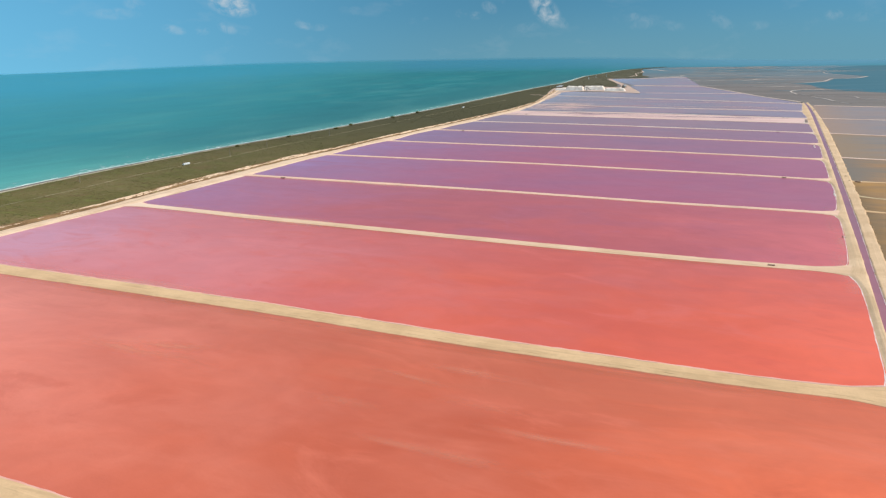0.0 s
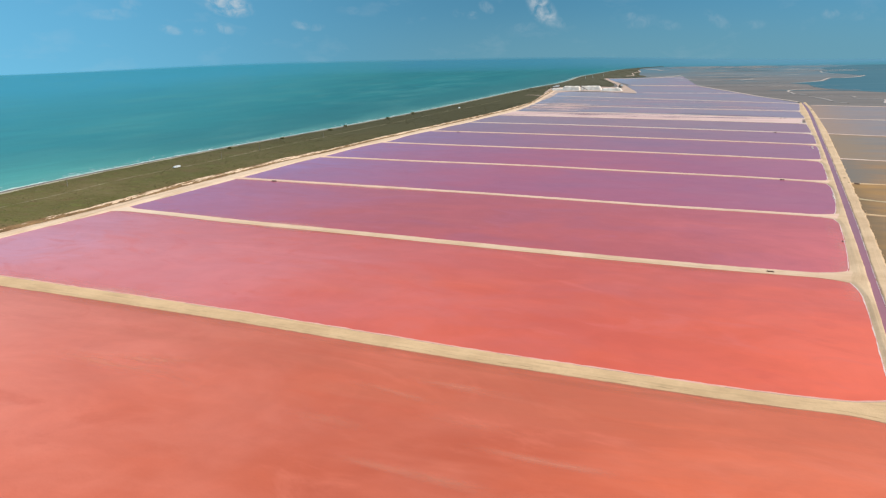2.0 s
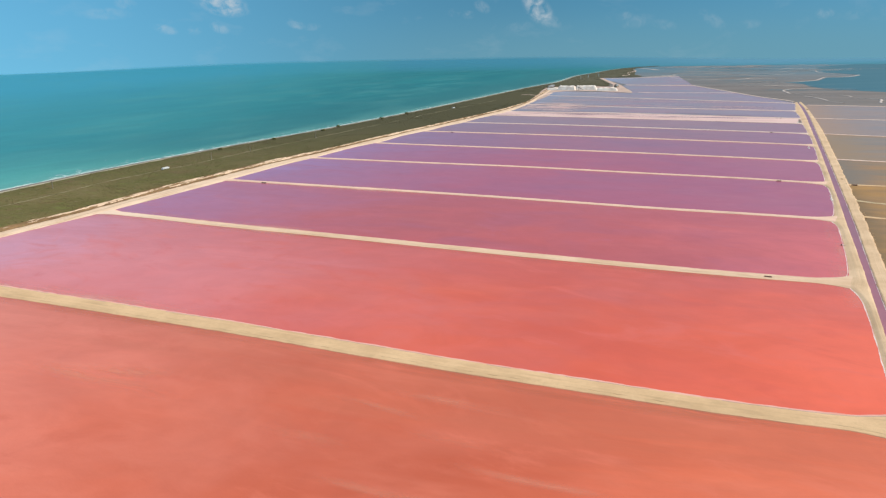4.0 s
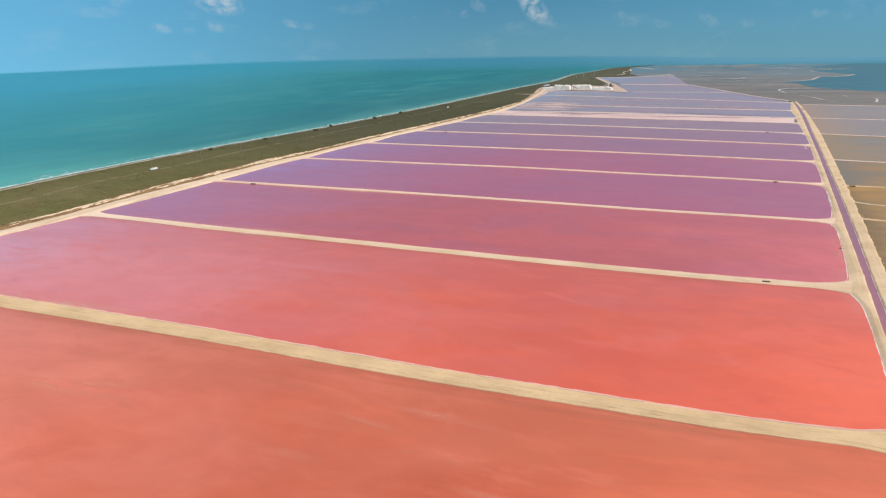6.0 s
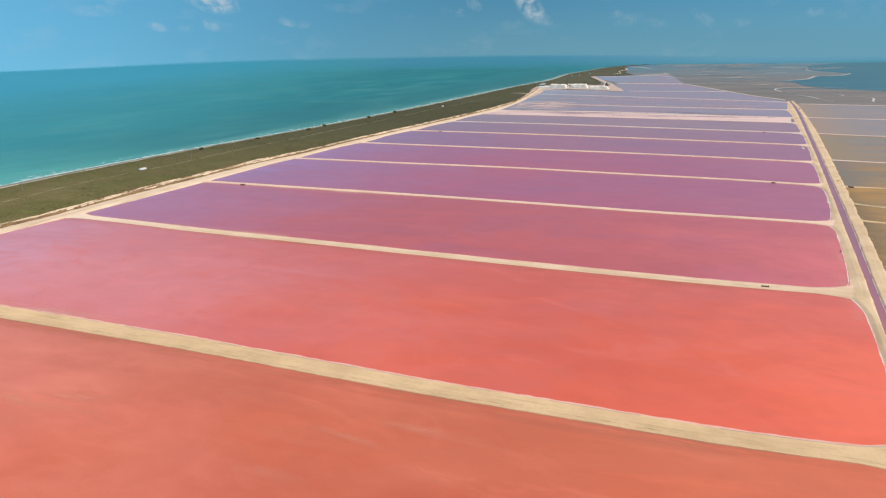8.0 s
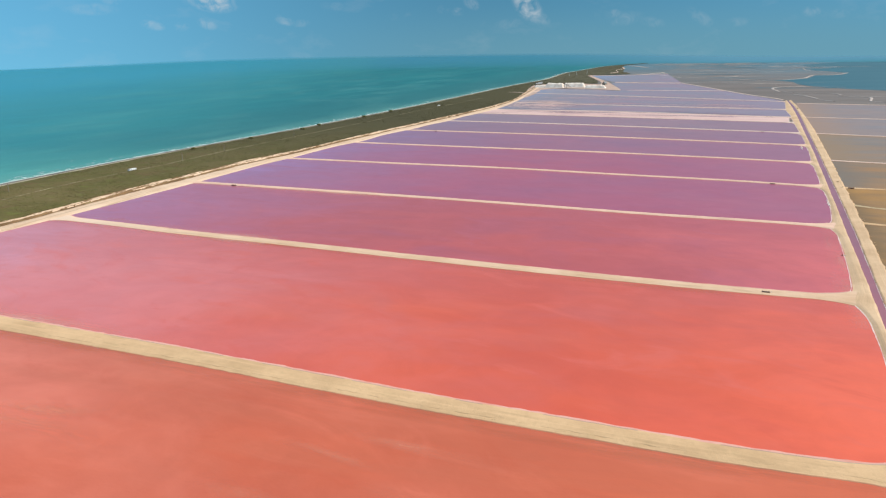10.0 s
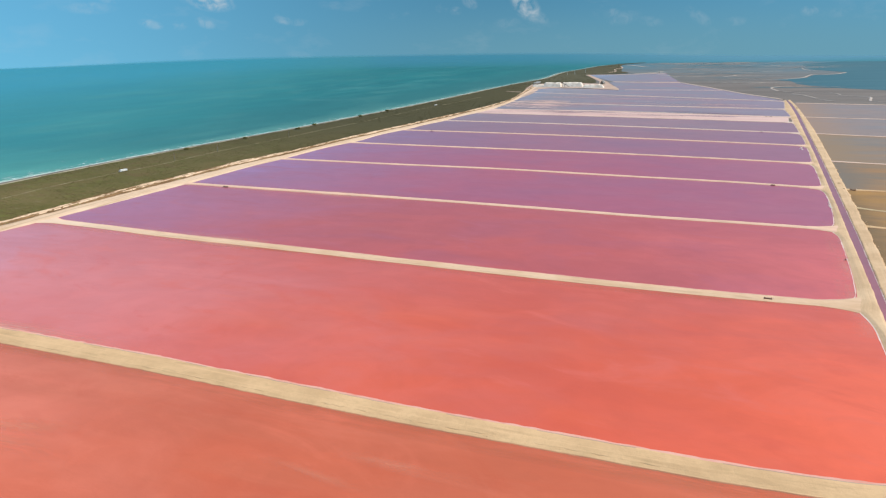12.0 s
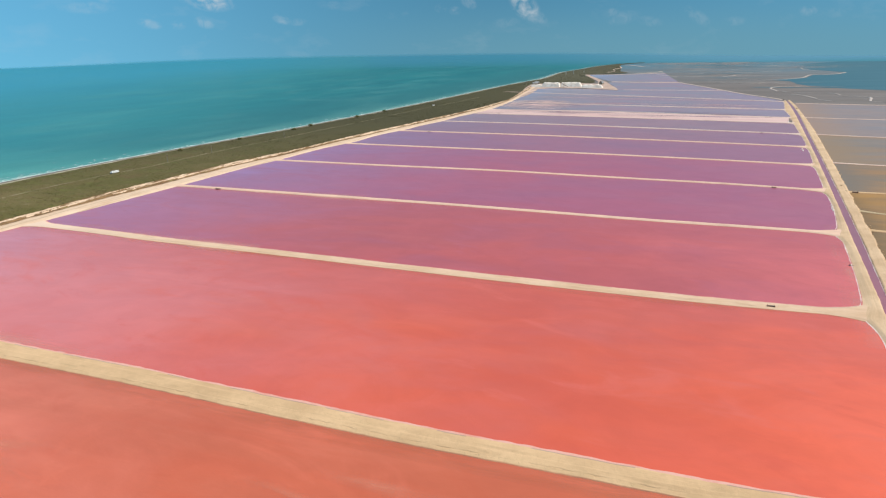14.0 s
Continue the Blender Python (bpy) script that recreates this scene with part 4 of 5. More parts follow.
# ---- canal and its banks, laid out along the canal's axis ----
CANAL_WEST = on_axis([(-160, -3.0), (60, -1.7), (120, -0.7), (220, 0.2), (370, 1.5), (470, 2.0), (610, 2.2), (775, 2.4), (900, 1.2), (990, -1.2)])
CANAL_EAST = on_axis([(-160, -1.0), (60, 0.9), (120, 1.4), (220, 3.1), (370, 4.2), (470, 4.7), (610, 5.2), (775, 5.7), (900, 4.2), (990, 1.0)])
EAST_SIDE = on_axis([(-160, 4.5), (60, 6.4), (140, 7.0), (220, 8.3), (370, 10.0), (470, 10.8), (600, 11.6), (740, 10.6), (880, 8.5), (1003, 4.6)])

CANAL_BRINE = brine("brine_canal", (0.37, 0.148, 0.178), (0.33, 0.14, 0.172), (0.35, 0.17, 0.20), (0.42, 0.20, 0.20), gloss=0.2)
canal_water = ribbon("water_canal", shifted(CANAL_WEST, -0.6), shifted(CANAL_EAST, 0.6), 2, 200, lambda u, x, y: 0.08, CANAL_BRINE)
tagged(canal_water, "narrow straight canal of dull violet brine", "canal", kind="structure")


def bank_relief(u, x, y, inner=0.45, outer=0.10, low=-0.04):
    rise = min(1.0, u / inner, (1 - u) / outer)
    return low + (0.37 - low + 0.25 * u) * rise + 0.03 * wobble(x, y, 5.0, 8) * rise


# the bank swells where each dike runs into it
base_line = [((Vector(p) - AXIS_START).dot(AXIS), (Vector(p) - AXIS_START).dot(ACROSS)) for p in spline(POND_SIDE, 5.0)]
meets = [(Vector(points[-1]) - AXIS_START).dot(AXIS) for points in DIKES]
scallop = []
for along_s in range(-150, 1003, 2):
    d = float(np.interp(along_s, [p[0] for p in base_line], [p[1] for p in base_line]))
    swell = max(math.exp(-(abs(along_s - m) / (7.0 if along_s > m else 9.0)) ** 1.6) for m in meets)
    scallop.append((along_s, d + 0.5 - (1.8 if along_s < 60 else 3.2) * swell))
POND_SIDE = on_axis(scallop)
tagged(ribbon("bank_west", POND_SIDE, CANAL_WEST, 12, 800, bank_relief, ROADSAND, (0.45, 0.55), 51),
       "sandy canal bank carrying a vehicle track beside the ponds", "canal bank", group="canal banks", kind="structure")
tagged(ribbon("bank_east", CANAL_EAST, EAST_SIDE, 14, 1100, lambda u, x, y: bank_relief(u, x, y, 0.07, 0.16, -0.25) + 0.09 * wobble(x, y, 4, 3) * max(0.0, u - 0.45) * 2,
              ROADSAND, (0.5, 0.9), 57),
       "broad sandy canal bank with a crumbling eroded edge", "canal bank", group="canal banks", kind="structure")
# white rim of salt where the ponds touch the bank
tagged(ribbon("salt_rim", shifted(POND_SIDE, -0.22), shifted(POND_SIDE, 0.04), 2, 1100, lambda u, x, y: 0.02 + 0.06 * u, RIM, (0.28, 0.12), 58),
       "thin white rim of dried salt along the bank", "salt rim", kind="structure")

tagged(ribbon("salt_rim_canal", shifted(CANAL_EAST, -0.15), shifted(CANAL_EAST, 0.06), 2, 900, lambda u, x, y: 0.1 + 0.12 * u, RIM, (0.12, 0.05), 59),
       "thin broken rim of dried salt along the canal", "salt rim", kind="structure")

# ---- brown evaporation ponds east of the canal ----
def east_brine(name, main, deep, pale, shore, reach):
    """Shallow brown brine, darker and greener over the silt along the canal bank, with warm drifts farther out."""
    mat = brine(name, main, deep, deep, pale, None, (-900, -800), 0.05, rough=0.5)
    n, l = mat.node_tree.nodes, mat.node_tree.links
    b = n["Principled BSDF"]
    col = b.inputs["Base Color"].links[0].from_socket
    wild = noise_of(n, l, coords(n, l, (0.02, 0.06, 1), DIKE_TURN - 6), 1.0, 6, 0.65, 0.8)
    off = n.new("ShaderNodeMath")
    off.operation = "MULTIPLY_ADD"
    l.new(wild, off.inputs[0])
    off.inputs[1].default_value = -reach * 1.4
    l.new(along(n, l, tuple(AXIS_START), tuple(ACROSS)), off.inputs[2])
    l.new(mixed(n, l, ranged(n, l, off.outputs[0], -reach * 0.5, reach * 0.7, 0.85, 0.0), col, shore), b.inputs["Base Color"])
    return mat


EAST_LOOKS = [
    east_brine("brine_ochre", (0.43, 0.235, 0.088), (0.28, 0.180, 0.110), (0.62, 0.37, 0.14), (0.190, 0.132, 0.078), 14.0),
    east_brine("brine_brown", (0.37, 0.212, 0.110), (0.25, 0.195, 0.150), (0.50, 0.29, 0.13), (0.205, 0.175, 0.150), 26.0),
    east_brine("brine_taupe", (0.33, 0.222, 0.155), (0.245, 0.220, 0.210), (0.36, 0.245, 0.165), (0.32, 0.220, 0.145), 40.0),
    east_brine("brine_ash", (0.315, 0.245, 0.232), (0.265, 0.245, 0.260), (0.33, 0.26, 0.25), (0.36, 0.245, 0.190), 40.0),
]
EAST_DIKES = [[(142, 240), (172, 226), (320, 150)], [(197, 321), (213, 311), (380, 215)], [(210, 363), (228, 343), (420, 235)],
              [(231, 399), (258, 387), (470, 280)], [(276, 493), (309, 472), (560, 330)], [(352, 638), (396, 607), (680, 440)],
              [(412, 785), (476, 746), (820, 540)], [(490, 977), (590, 912), (1000, 660)]]
for k, (south, north) in enumerate(zip(EAST_DIKES, EAST_DIKES[1:])):
    ob = sheet("water_east", [tuple(p) for p in spline(south, 15.0)] + [tuple(p) for p in reversed(spline(north, 15.0))], -0.06,
               EAST_LOOKS[(0, 0, 0, 1, 2, 3, 3)[k]])
    tagged(ob, "shallow brown evaporation pond beside the canal bank" if k < 4 else "shallow grey-brown evaporation pond beside the canal bank",
           "evaporation pond", group="evaporation ponds east of the canal", kind="structure")
for k, points in enumerate(EAST_DIKES[1:]):
    a, b = Vector(points[0]), Vector(points[1])
    t = (b - a).normalized()
    a = a + t * (7.5 + 0.5 * min(k, 5) - (a - AXIS_START).dot(ACROSS)) / t.dot(ACROSS)
    points = [tuple(a), *points[1:]]
    wide = (0.9, 0.6, 1.0, 1.0, 0.9, 0.8, 1.8)[k]
    ob = bank("dike_east", points, wide, 0.4, step=4.0, flare=1.0, crust=0.25, seed=70.0 + k, rough=0.4, mat=LOOSE if k == 1 else (SAND if k < 3 else SALTSAND), side=0.7)
    tagged(ob, "thin sand dike between brown evaporation ponds", "dike", group="dikes east of the canal", kind="structure")

# ---- far flats: lagoon, sandbars, diagonal road, shallow pools ----
def lagoon_material():
    mat, n, l, b = material("lagoon_water")
    wide = noise_of(n, l, coords(n, l, (0.003, 0.02, 1), -12), 1.0, 7, 0.66, 0.6)
    l.new(mixed(n, l, ranged(n, l, wide, 0.35, 0.68), (0.042, 0.130, 0.165), (0.070, 0.160, 0.190)), b.inputs["Base Color"])
    b.inputs["Roughness"].default_value = 0.5
    b.inputs["Specular IOR Level"].default_value = 0.25
    bumped(n, l, b, noise_of(n, l, coords(n, l, (0.1, 0.25, 1)), 1.0, 5, 0.65), 0.3, 0.5)
    return mat


lagoon_water = lagoon_material()
LAGOON = [(809, 1612), (860, 1632), (925, 1676), (1032, 1832), (1066, 1830), (1120, 1862), (1196, 1955), (1215, 2060), (1240, 2219), (1330, 2405), (1520, 2790), (1800, 3090), (2150, 3400),
          (2900, 2900), (3400, 1900), (2900, 500), (1250, 900), (900, 1090), (790, 1190), (768, 1245), (755, 1302), (753, 1344), (770, 1430), (812, 1530)]
tagged(sheet("water_lagoon", LAGOON, -0.1, lagoon_water), "dark blue lagoon among the mudflats", "lagoon", kind="structure")
POOLS = [[(1300, 3100), (1700, 3350), (2900, 3100), (2600, 3900), (1700, 3800)], [(1000, 2700), (1150, 2720), (1250, 2900), (1100, 2880)]]
for outline in POOLS:
    tagged(sheet("water_pool", outline, -0.12, lagoon_water), "distant blue-grey shallow pool on the mudflats", "shallow pool", group="distant pools", kind="structure")
FARSAND = sand("bleached_sand", (0.60, 0.50, 0.44), (0.42, 0.345, 0.31), rut=False)
FARSILT = sand("bleached_silt", (0.33, 0.27, 0.24), (0.24, 0.20, 0.18), rut=False)
STREAKS = [([(790, 1622), (842, 1624), (922, 1688), (1032, 1844), (1066, 1842), (1120, 1874), (1196, 1964)], 9), ([(739, 1342), (706, 1354), (666, 1322), (644, 1281), (634, 1250), (620, 1211)], 7),
           ([(908, 3089), (940, 3000), (965, 2923)], 22), ([(640, 2300), (690, 2270), (747, 2190)], 18),
           ([(820, 2370), (890, 2349), (988, 2357), (1060, 2330)], 12), ([(700, 1850), (804, 1843), (904, 1836)], 10), ([(969, 2203), (1067, 2185), (1106, 2162)], 12),
           ([(579, 1590), (654, 1535), (699, 1483), (738, 1490), (762, 1484)], 6), ([(700, 2125), (860, 2080), (1000, 2060)], 9),
           ([(1311, 2405), (1222, 2219), (1191, 2071), (1172, 1955)], 4), ([(700, 1340), (754, 1337), (790, 1300)], 5),
           ([(626, 1171), (671, 1142), (660, 1096)], 3.5), ([(627, 1208), (628, 1181)], 4), ([(609, 1145), (603, 1090), (587, 1034)], 4), ([(580, 1020), (582, 985)], 3.5),
           ([(643, 1078), (671, 1048), (641, 996), (628, 973), (633, 951)], 4.5), ([(680, 1059), (701, 1053), (740, 1040)], 3.5),
           ([(762, 1731), (782, 1580)], 7), ([(809, 1837), (853, 1886)], 8), ([(862, 1911), (950, 1796)], 6), ([(673, 1528), (738, 1494)], 5),
           ([(785, 1816), (843, 1861), (893, 1818)], 6), ([(952, 2175), (1012, 2113), (1106, 2139)], 8), ([(642, 1862), (687, 1808)], 9), ([(1274, 2764), (1303, 2659), (1400, 2726)], 12),
           ([(946, 3205), (942, 3082), (911, 2829)], 40), ([(650, 2150), (686, 2150), (762, 2225), (783, 2275)], 36), ([(692, 2044), (690, 1940), (685, 1845)], 12)]
for k, (points, wide) in enumerate(STREAKS):
    ob = bank("sandbar", points, wide * 0.25, 0.16, step=6.0, crust=0.0, seed=90.0 + k, rough=wide * 0.2, mat=FARSAND, base=-0.4, side=1.2)
    tagged(ob, "low bar of pale sand on the mudflats", "sandbar", group="sandbars on the flats", kind="structure")


def slivers(name, count, seed, span, thick, z, mat):
    """Many long thin ragged patches lying on the far flats, as one mesh."""
    rng = np.random.default_rng(seed)
    bm = bmesh.new()
    for _ in range(count):
        far = rng.uniform(0, 1) ** 1.3
        x, y = 640 + 600 * rng.uniform(0, 1) + far * rng.uniform(-200, 900), 1300 + far * 2700
        if x > 720 + (y - 1300) * 0.30 and y < 2300:
            continue
        if x < 560 + (y - 1300) * 0.24:
            continue
        turn = radians(rng.normal(-8, 9))
        t = Vector((math.cos(turn), math.sin(turn)))
        out = Vector((-t.y, t.x))
        half, wide = rng.uniform(*span) * (0.4 + far), rng.uniform(*thick) * y * y / 90000
        bend = rng.normal(0, 0.12) * half
        z += 0.0008
        top, low = [], []
        for k in range(13):
            u = k / 6 - 1
            m = Vector((x, y)) + t * u * half + out * (bend * u * u + rng.normal(0, wide * 0.25))
            w = wide * (1 - u * u) * rng.uniform(0.5, 1.0) + 0.2
            top.append(bm.verts.new((*(m + out * w), z)))
            low.append(bm.verts.new((*(m - out * w), z)))
        for k in range(12):
            bm.faces.new((low[k], low[k + 1], top[k + 1], top[k]))
    return mesh_ob(name, bm, mat, smooth=False)


tagged(slivers("salt_streaks", 190, 33, (25, 170), (0.06, 0.26), -0.13, FARSILT), "thin bleached streaks of salt and sand on the far mudflats", "salt streaks", kind="stuff")
tagged(slivers("sand_streaks", 70, 37, (30, 200), (0.04, 0.13), 0.06, FARSAND), "thin pale streaks of dry sand on the far mudflats", "sand streaks", kind="stuff")
tagged(slivers("pools", 60, 35, (40, 240), (0.15, 0.6), -0.17, lagoon_water), "thin shallow pools left on the far mudflats", "pools", kind="stuff")


def pond_streaks(name, count, seed, low_y, high_y, half, thick, z, mat, shares=(0.04, 0.9)):
    """Thin ragged strips drawn along the dikes by the wind, as one mesh."""
    rng = np.random.default_rng(seed)
    bm = bmesh.new()
    for _ in range(count):
        y0 = rng.uniform(low_y, high_y)
        u = rng.uniform(*shares)
        west, east = 105 + (y0 - 960) * 0.36, 420 + (y0 - 960) * 0.36
        x, y = west + (east - west) * u, y0 - (east - west) * u * 0.53
        turn = radians(rng.normal(-29, 2.5))
        t = Vector((math.cos(turn), math.sin(turn)))
        out = Vector((-t.y, t.x))
        length, wide = rng.uniform(*half), rng.uniform(*thick)
        length = min(length, (east - x) * 1.0, (x - west) * 1.0)
        if length < 6:
            continue
        z += 0.0015
        top, low = [], []
        for k in range(15):
            v = k / 7 - 1
            m = Vector((x, y)) + t * v * length + out * rng.normal(0, wide * 0.3)
            w = wide * (1 - v * v) * rng.uniform(0.4, 1.0) + 0.15
            top.append(bm.verts.new((*(m + out * w), z)))
            low.append(bm.verts.new((*(m - out * w), z)))
        for k in range(14):
            bm.faces.new((low[k], low[k + 1], top[k + 1], top[k]))
    return mesh_ob(name, bm, mat, smooth=False)


tagged(pond_streaks("salt_drift", 26, 51, 1040, 1260, (20, 110), (0.3, 1.2), 0.045, CRUST), "thin pale drifts of salt floating on the far ponds", "salt drifts", kind="stuff")
tagged(pond_streaks("salt_shore", 55, 53, 985, 1120, (12, 45), (0.8, 3.5), 0.05, SALTFLAT, (0.03, 0.22)), "thin pinkish salt crusts spreading from the road into a pond", "salt crusts", kind="stuff")
tagged(pond_streaks("brine_pools", 42, 52, 918, 985, (12, 70), (0.5, 2.0), 0.06, looks[6]), "thin lilac pools left on the salt flat", "brine pools", kind="stuff")
ob = bank("road_diagonal", [(530, 1020), (534, 1056), (537, 1158), (555, 1317), (579, 1554)], 2.4, 0.6, step=6.0,
          crust=0.0, seed=111.0, rough=0.6, mat=SALTSAND)
tagged(ob, "pale sand causeway along the outer edge of the ponds", "causeway", kind="structure")
ob = bank("road_winding", [(600, 2230), (648, 2316), (687, 2471), (715, 2560), (790, 2734), (835, 2920)], 1.8, 1.6, step=10.0, crust=0.0, seed=112.0, rough=0.8, mat=SALTSAND, base=0.2)
tagged(ob, "pale sandy track winding through the distant scrub", "sand track", kind="structure")
ob = bank("dike_far", [(392, 1330), (460, 1298), (548, 1262)], 1.2, 0.3, step=6.0, crust=0.3, seed=116.0, rough=0.5, mat=SALTSAND)
tagged(ob, "low dike of packed pale sand across a far pond", "dike", group="dikes between the ponds", kind="structure")
ob = bank("dike_far", [(455, 1640), (515, 1596), (579, 1554)], 4.0, 0.6, step=6.0, crust=0.3, seed=113.0, rough=0.5, mat=PINKSAND)
tagged(ob, "low dike of packed pale sand across a far pond", "dike", group="dikes between the ponds", kind="structure")
ob = bank("dike_far", [(499, 2094), (573, 2065), (745, 2125)], 3.5, 0.4, step=8.0, crust=0.3, seed=114.0, rough=0.8, mat=PINKSAND)
tagged(ob, "low dike of packed pale sand across a far pond", "dike", group="dikes between the ponds", kind="structure")

# ---- coastal track through the scrub ----
TRACK = [(-285, 225), (-262, 290), (-240, 352), (-217, 417), (-208, 449), (-193, 482), (-176, 517), (-159, 562), (-144, 600), (-113, 669), (-92, 719), (-56, 798),
         (23, 985), (57, 1054), (110, 1180)]


def strip(name, points, width, step, level, mat, seed):
    line = spline(points, step)
    return ribbon(name, shifted([tuple(p) for p in line], -width / 2), shifted([tuple(p) for p in line], width / 2), 3, len(line), level, mat, (0.5, 0.5), seed)


tagged(strip("track", TRACK, 0.62, 4.0, lambda u, x, y: scrub_level(x, y) + 0.07, TRACKSAND, 61),
       "narrow sandy track half overgrown by scrub", "sand track", kind="structure")
for points, width in (([(170, 1322), (184, 1305), (199, 1288)], 5.0),):
    tagged(strip("sand_patch", points, width, 6.0, lambda u, x, y: scrub_level(x, y) + 0.12, SALTSAND, 67), "bare patch of pale sand beside the scrub", "sand patch",
           group="sand patches in the scrub", kind="structure")


# ---- salt works: yard, heaped salt, sheds and poles ----
YARD = [(124, 1003), (150, 1120), (184, 1191), (208, 1263), (241, 1394), (268, 1424), (293, 1426), (337, 1390), (362, 1345), (376, 1318), (386, 1350), (396, 1400), (412, 1490), (441, 1640),
        (470, 1840), (507, 2092), (497, 2090), (457, 1840), (428, 1660), (402, 1560), (360, 1610), (290, 1630), (240, 1550), (205, 1400), (182, 1290), (146, 1130), (120, 1030)]
YARDSAND = sand("yard_sand", (0.62, 0.45, 0.36), (0.44, 0.30, 0.24), rut=False)
YARD_LEVEL = 0.55
tagged(slab("yard", YARD, YARD_LEVEL, 1.0, YARDSAND), "trampled pale sand yard of the salt works", "yard", kind="structure")


ob = bank("yard_spit", [(170, 1282), (196, 1287), (231, 1356)], 5.0, 0.7, step=5.0, crust=0.0, seed=115.0, rough=1.0, mat=SALTSAND, base=0.3)
tagged(ob, "low spit of pale sand beside the yard", "sand spit", kind="structure")


def salt_mound(x, y, turn, length, width, height, seed):
    """A long heap of harvested salt with a nearly level ragged crest and slumped flanks."""
    bm = bmesh.new()
    nu, nv = 44, 18
    grid = []
    for i in range(nu + 1):
        row = []
        for j in range(nv + 1):
            u, v = i / nu * 2 - 1, j / nv * 2 - 1
            edge = 1 - max(abs(u) ** 5 + 0.15 * abs(u), abs(v) ** 1.4)
            z = height * min(1.0, max(0.0, edge) * 1.7) * (0.86 + 0.22 * wobble(u * length, v * width, 14, seed))
            z += 0.5 * wobble(u * length, v * width, 4.0, seed + 2) * max(0.0, edge)
            row.append(bm.verts.new((u * length / 2, v * width / 2, z - 0.15)))
        grid.append(row)
    for a, b in zip(grid, grid[1:]):
        for j in range(nv):
            bm.faces.new((a[j], b[j], b[j + 1], a[j + 1]))
    ob = mesh_ob("salt_mound", bm, SALT)
    ob.matrix_basis = pose(x, y, YARD_LEVEL, 0, 0, turn)
    return tagged(ob, "long mound of harvested white salt on the yard", "salt mound", group="harvested salt")


for row in ((283, 1468, -19, 38, 30, 9.6, 1.0), (323, 1468, -17, 46, 32, 9.2, 5.0), (354, 1416, -19, 42, 24, 6.4, 9.0), (256, 1480, -20, 24, 20, 5.0, 13.0)):
    salt_mound(*row)


def conveyor(x, y, turn, length, rise):
    """A slanting belt conveyor on two splayed trestles and wheels, for heaping salt."""
    base = new("belt_conveyor")
    tilt = math.atan2(rise, length)
    slope = Matrix.Translation((0, 0, rise / 2 + 1.0)) @ Matrix.Rotation(-tilt, 4, "Y")
    long = math.hypot(length, rise)
    for s in (-1, 1):
        bm = bmesh.new()
        bmesh.ops.create_cube(bm, size=1.0, matrix=slope @ Matrix.Translation((0, s * 0.75, 0)) @ Matrix.Diagonal((long, 0.2, 0.7, 1)))
        part("side_beam", bm, WOOD, base)
    bm = bmesh.new()
    bmesh.ops.create_cube(bm, size=1.0, matrix=slope @ Matrix.Translation((0, 0, 0.3)) @ Matrix.Diagonal((long + 0.6, 1.2, 0.12, 1)))
    part("belt", bm, TYRE, base, "black rubber belt")
    for at in (0.05, 0.32):
        high = rise * (0.5 + at) + 0.8
        for s in (-1, 1):
            bm = bmesh.new()
            bmesh.ops.create_cube(bm, size=1.0, matrix=Matrix.Translation((at * length, s * 1.0, high / 2)) @ Matrix.Rotation(s * 0.12, 4, "X") @ Matrix.Diagonal((0.25, 0.25, high, 1)))
            part("trestle_leg", bm, WOOD, base)
    for s in (-1, 1):
        bm = bmesh.new()
        cyl(bm, 0.05 * length, s * 1.5, 0.5, 0.5, 0.35, "y", 16)
        part("wheel", bm, TYRE, base, "black rubber tyre")
    base.matrix_basis = pose(x, y, YARD_LEVEL, 0, 0, turn)
    return tagged(base, "dark slanting belt conveyor beside the salt mounds", "conveyor")


conveyor(303, 1444, 160, 17, 9)


def shed(x, y, turn, length, width, height):
    base = new("shed")
    bm = bmesh.new()
    box(bm, 0, 0, height / 2, length, width, height, 0.05)
    part("wall", bm, CONCRETE, base)
    bm = bmesh.new()
    for s in (-1, 1):
        m = Matrix.Translation((0, s * width * 0.27, height + width * 0.11)) @ Matrix.Rotation(-s * 0.4, 4, "X")
        bmesh.ops.create_cube(bm, size=1.0, matrix=m @ Matrix.Diagonal((length + 0.8, width * 0.64, 0.15, 1)))
    part("roof", bm, STEEL, base, "dull corrugated metal roof")
    bm = bmesh.new()
    box(bm, length * 0.2, -width / 2 - 0.04, 1.1, 1.6, 0.1, 2.2)
    part("door", bm, WOOD, base)
    base.matrix_basis = pose(x, y, YARD_LEVEL, 0, 0, turn)
    return tagged(base, "small pale shed with a metal roof in the salt yard", "shed", group="sheds of the salt works")


for row in ((262, 1545, 10, 12, 7, 4), (270, 1570, 10, 9, 6, 5), (402, 1530, 60, 14, 7, 4), (420, 1600, 70, 10, 6, 3.5)):
    shed(*row)


def pole(x, y, height, z=1.0, thick=1.0):
    base = new("utility_pole")
    bm = bmesh.new()
    bmesh.ops.create_cone(bm, cap_ends=True, segments=8, radius1=0.3 * thick, radius2=0.18 * thick, depth=height, matrix=Matrix.Translation((0, 0, height / 2 - 0.3)))
    part("shaft", bm, WHITEPAINT if thick > 1 else CONCRETE, base)
    bm = bmesh.new()
    box(bm, 0, 0, height - 1.2, 2.4, 0.16, 0.16)
    part("crossarm", bm, WOOD, base)
    base.matrix_basis = pose(x, y, z, 0, 0, 35)
    return tagged(base, "pale concrete utility pole with a single crossarm", "utility pole", group="utility poles")


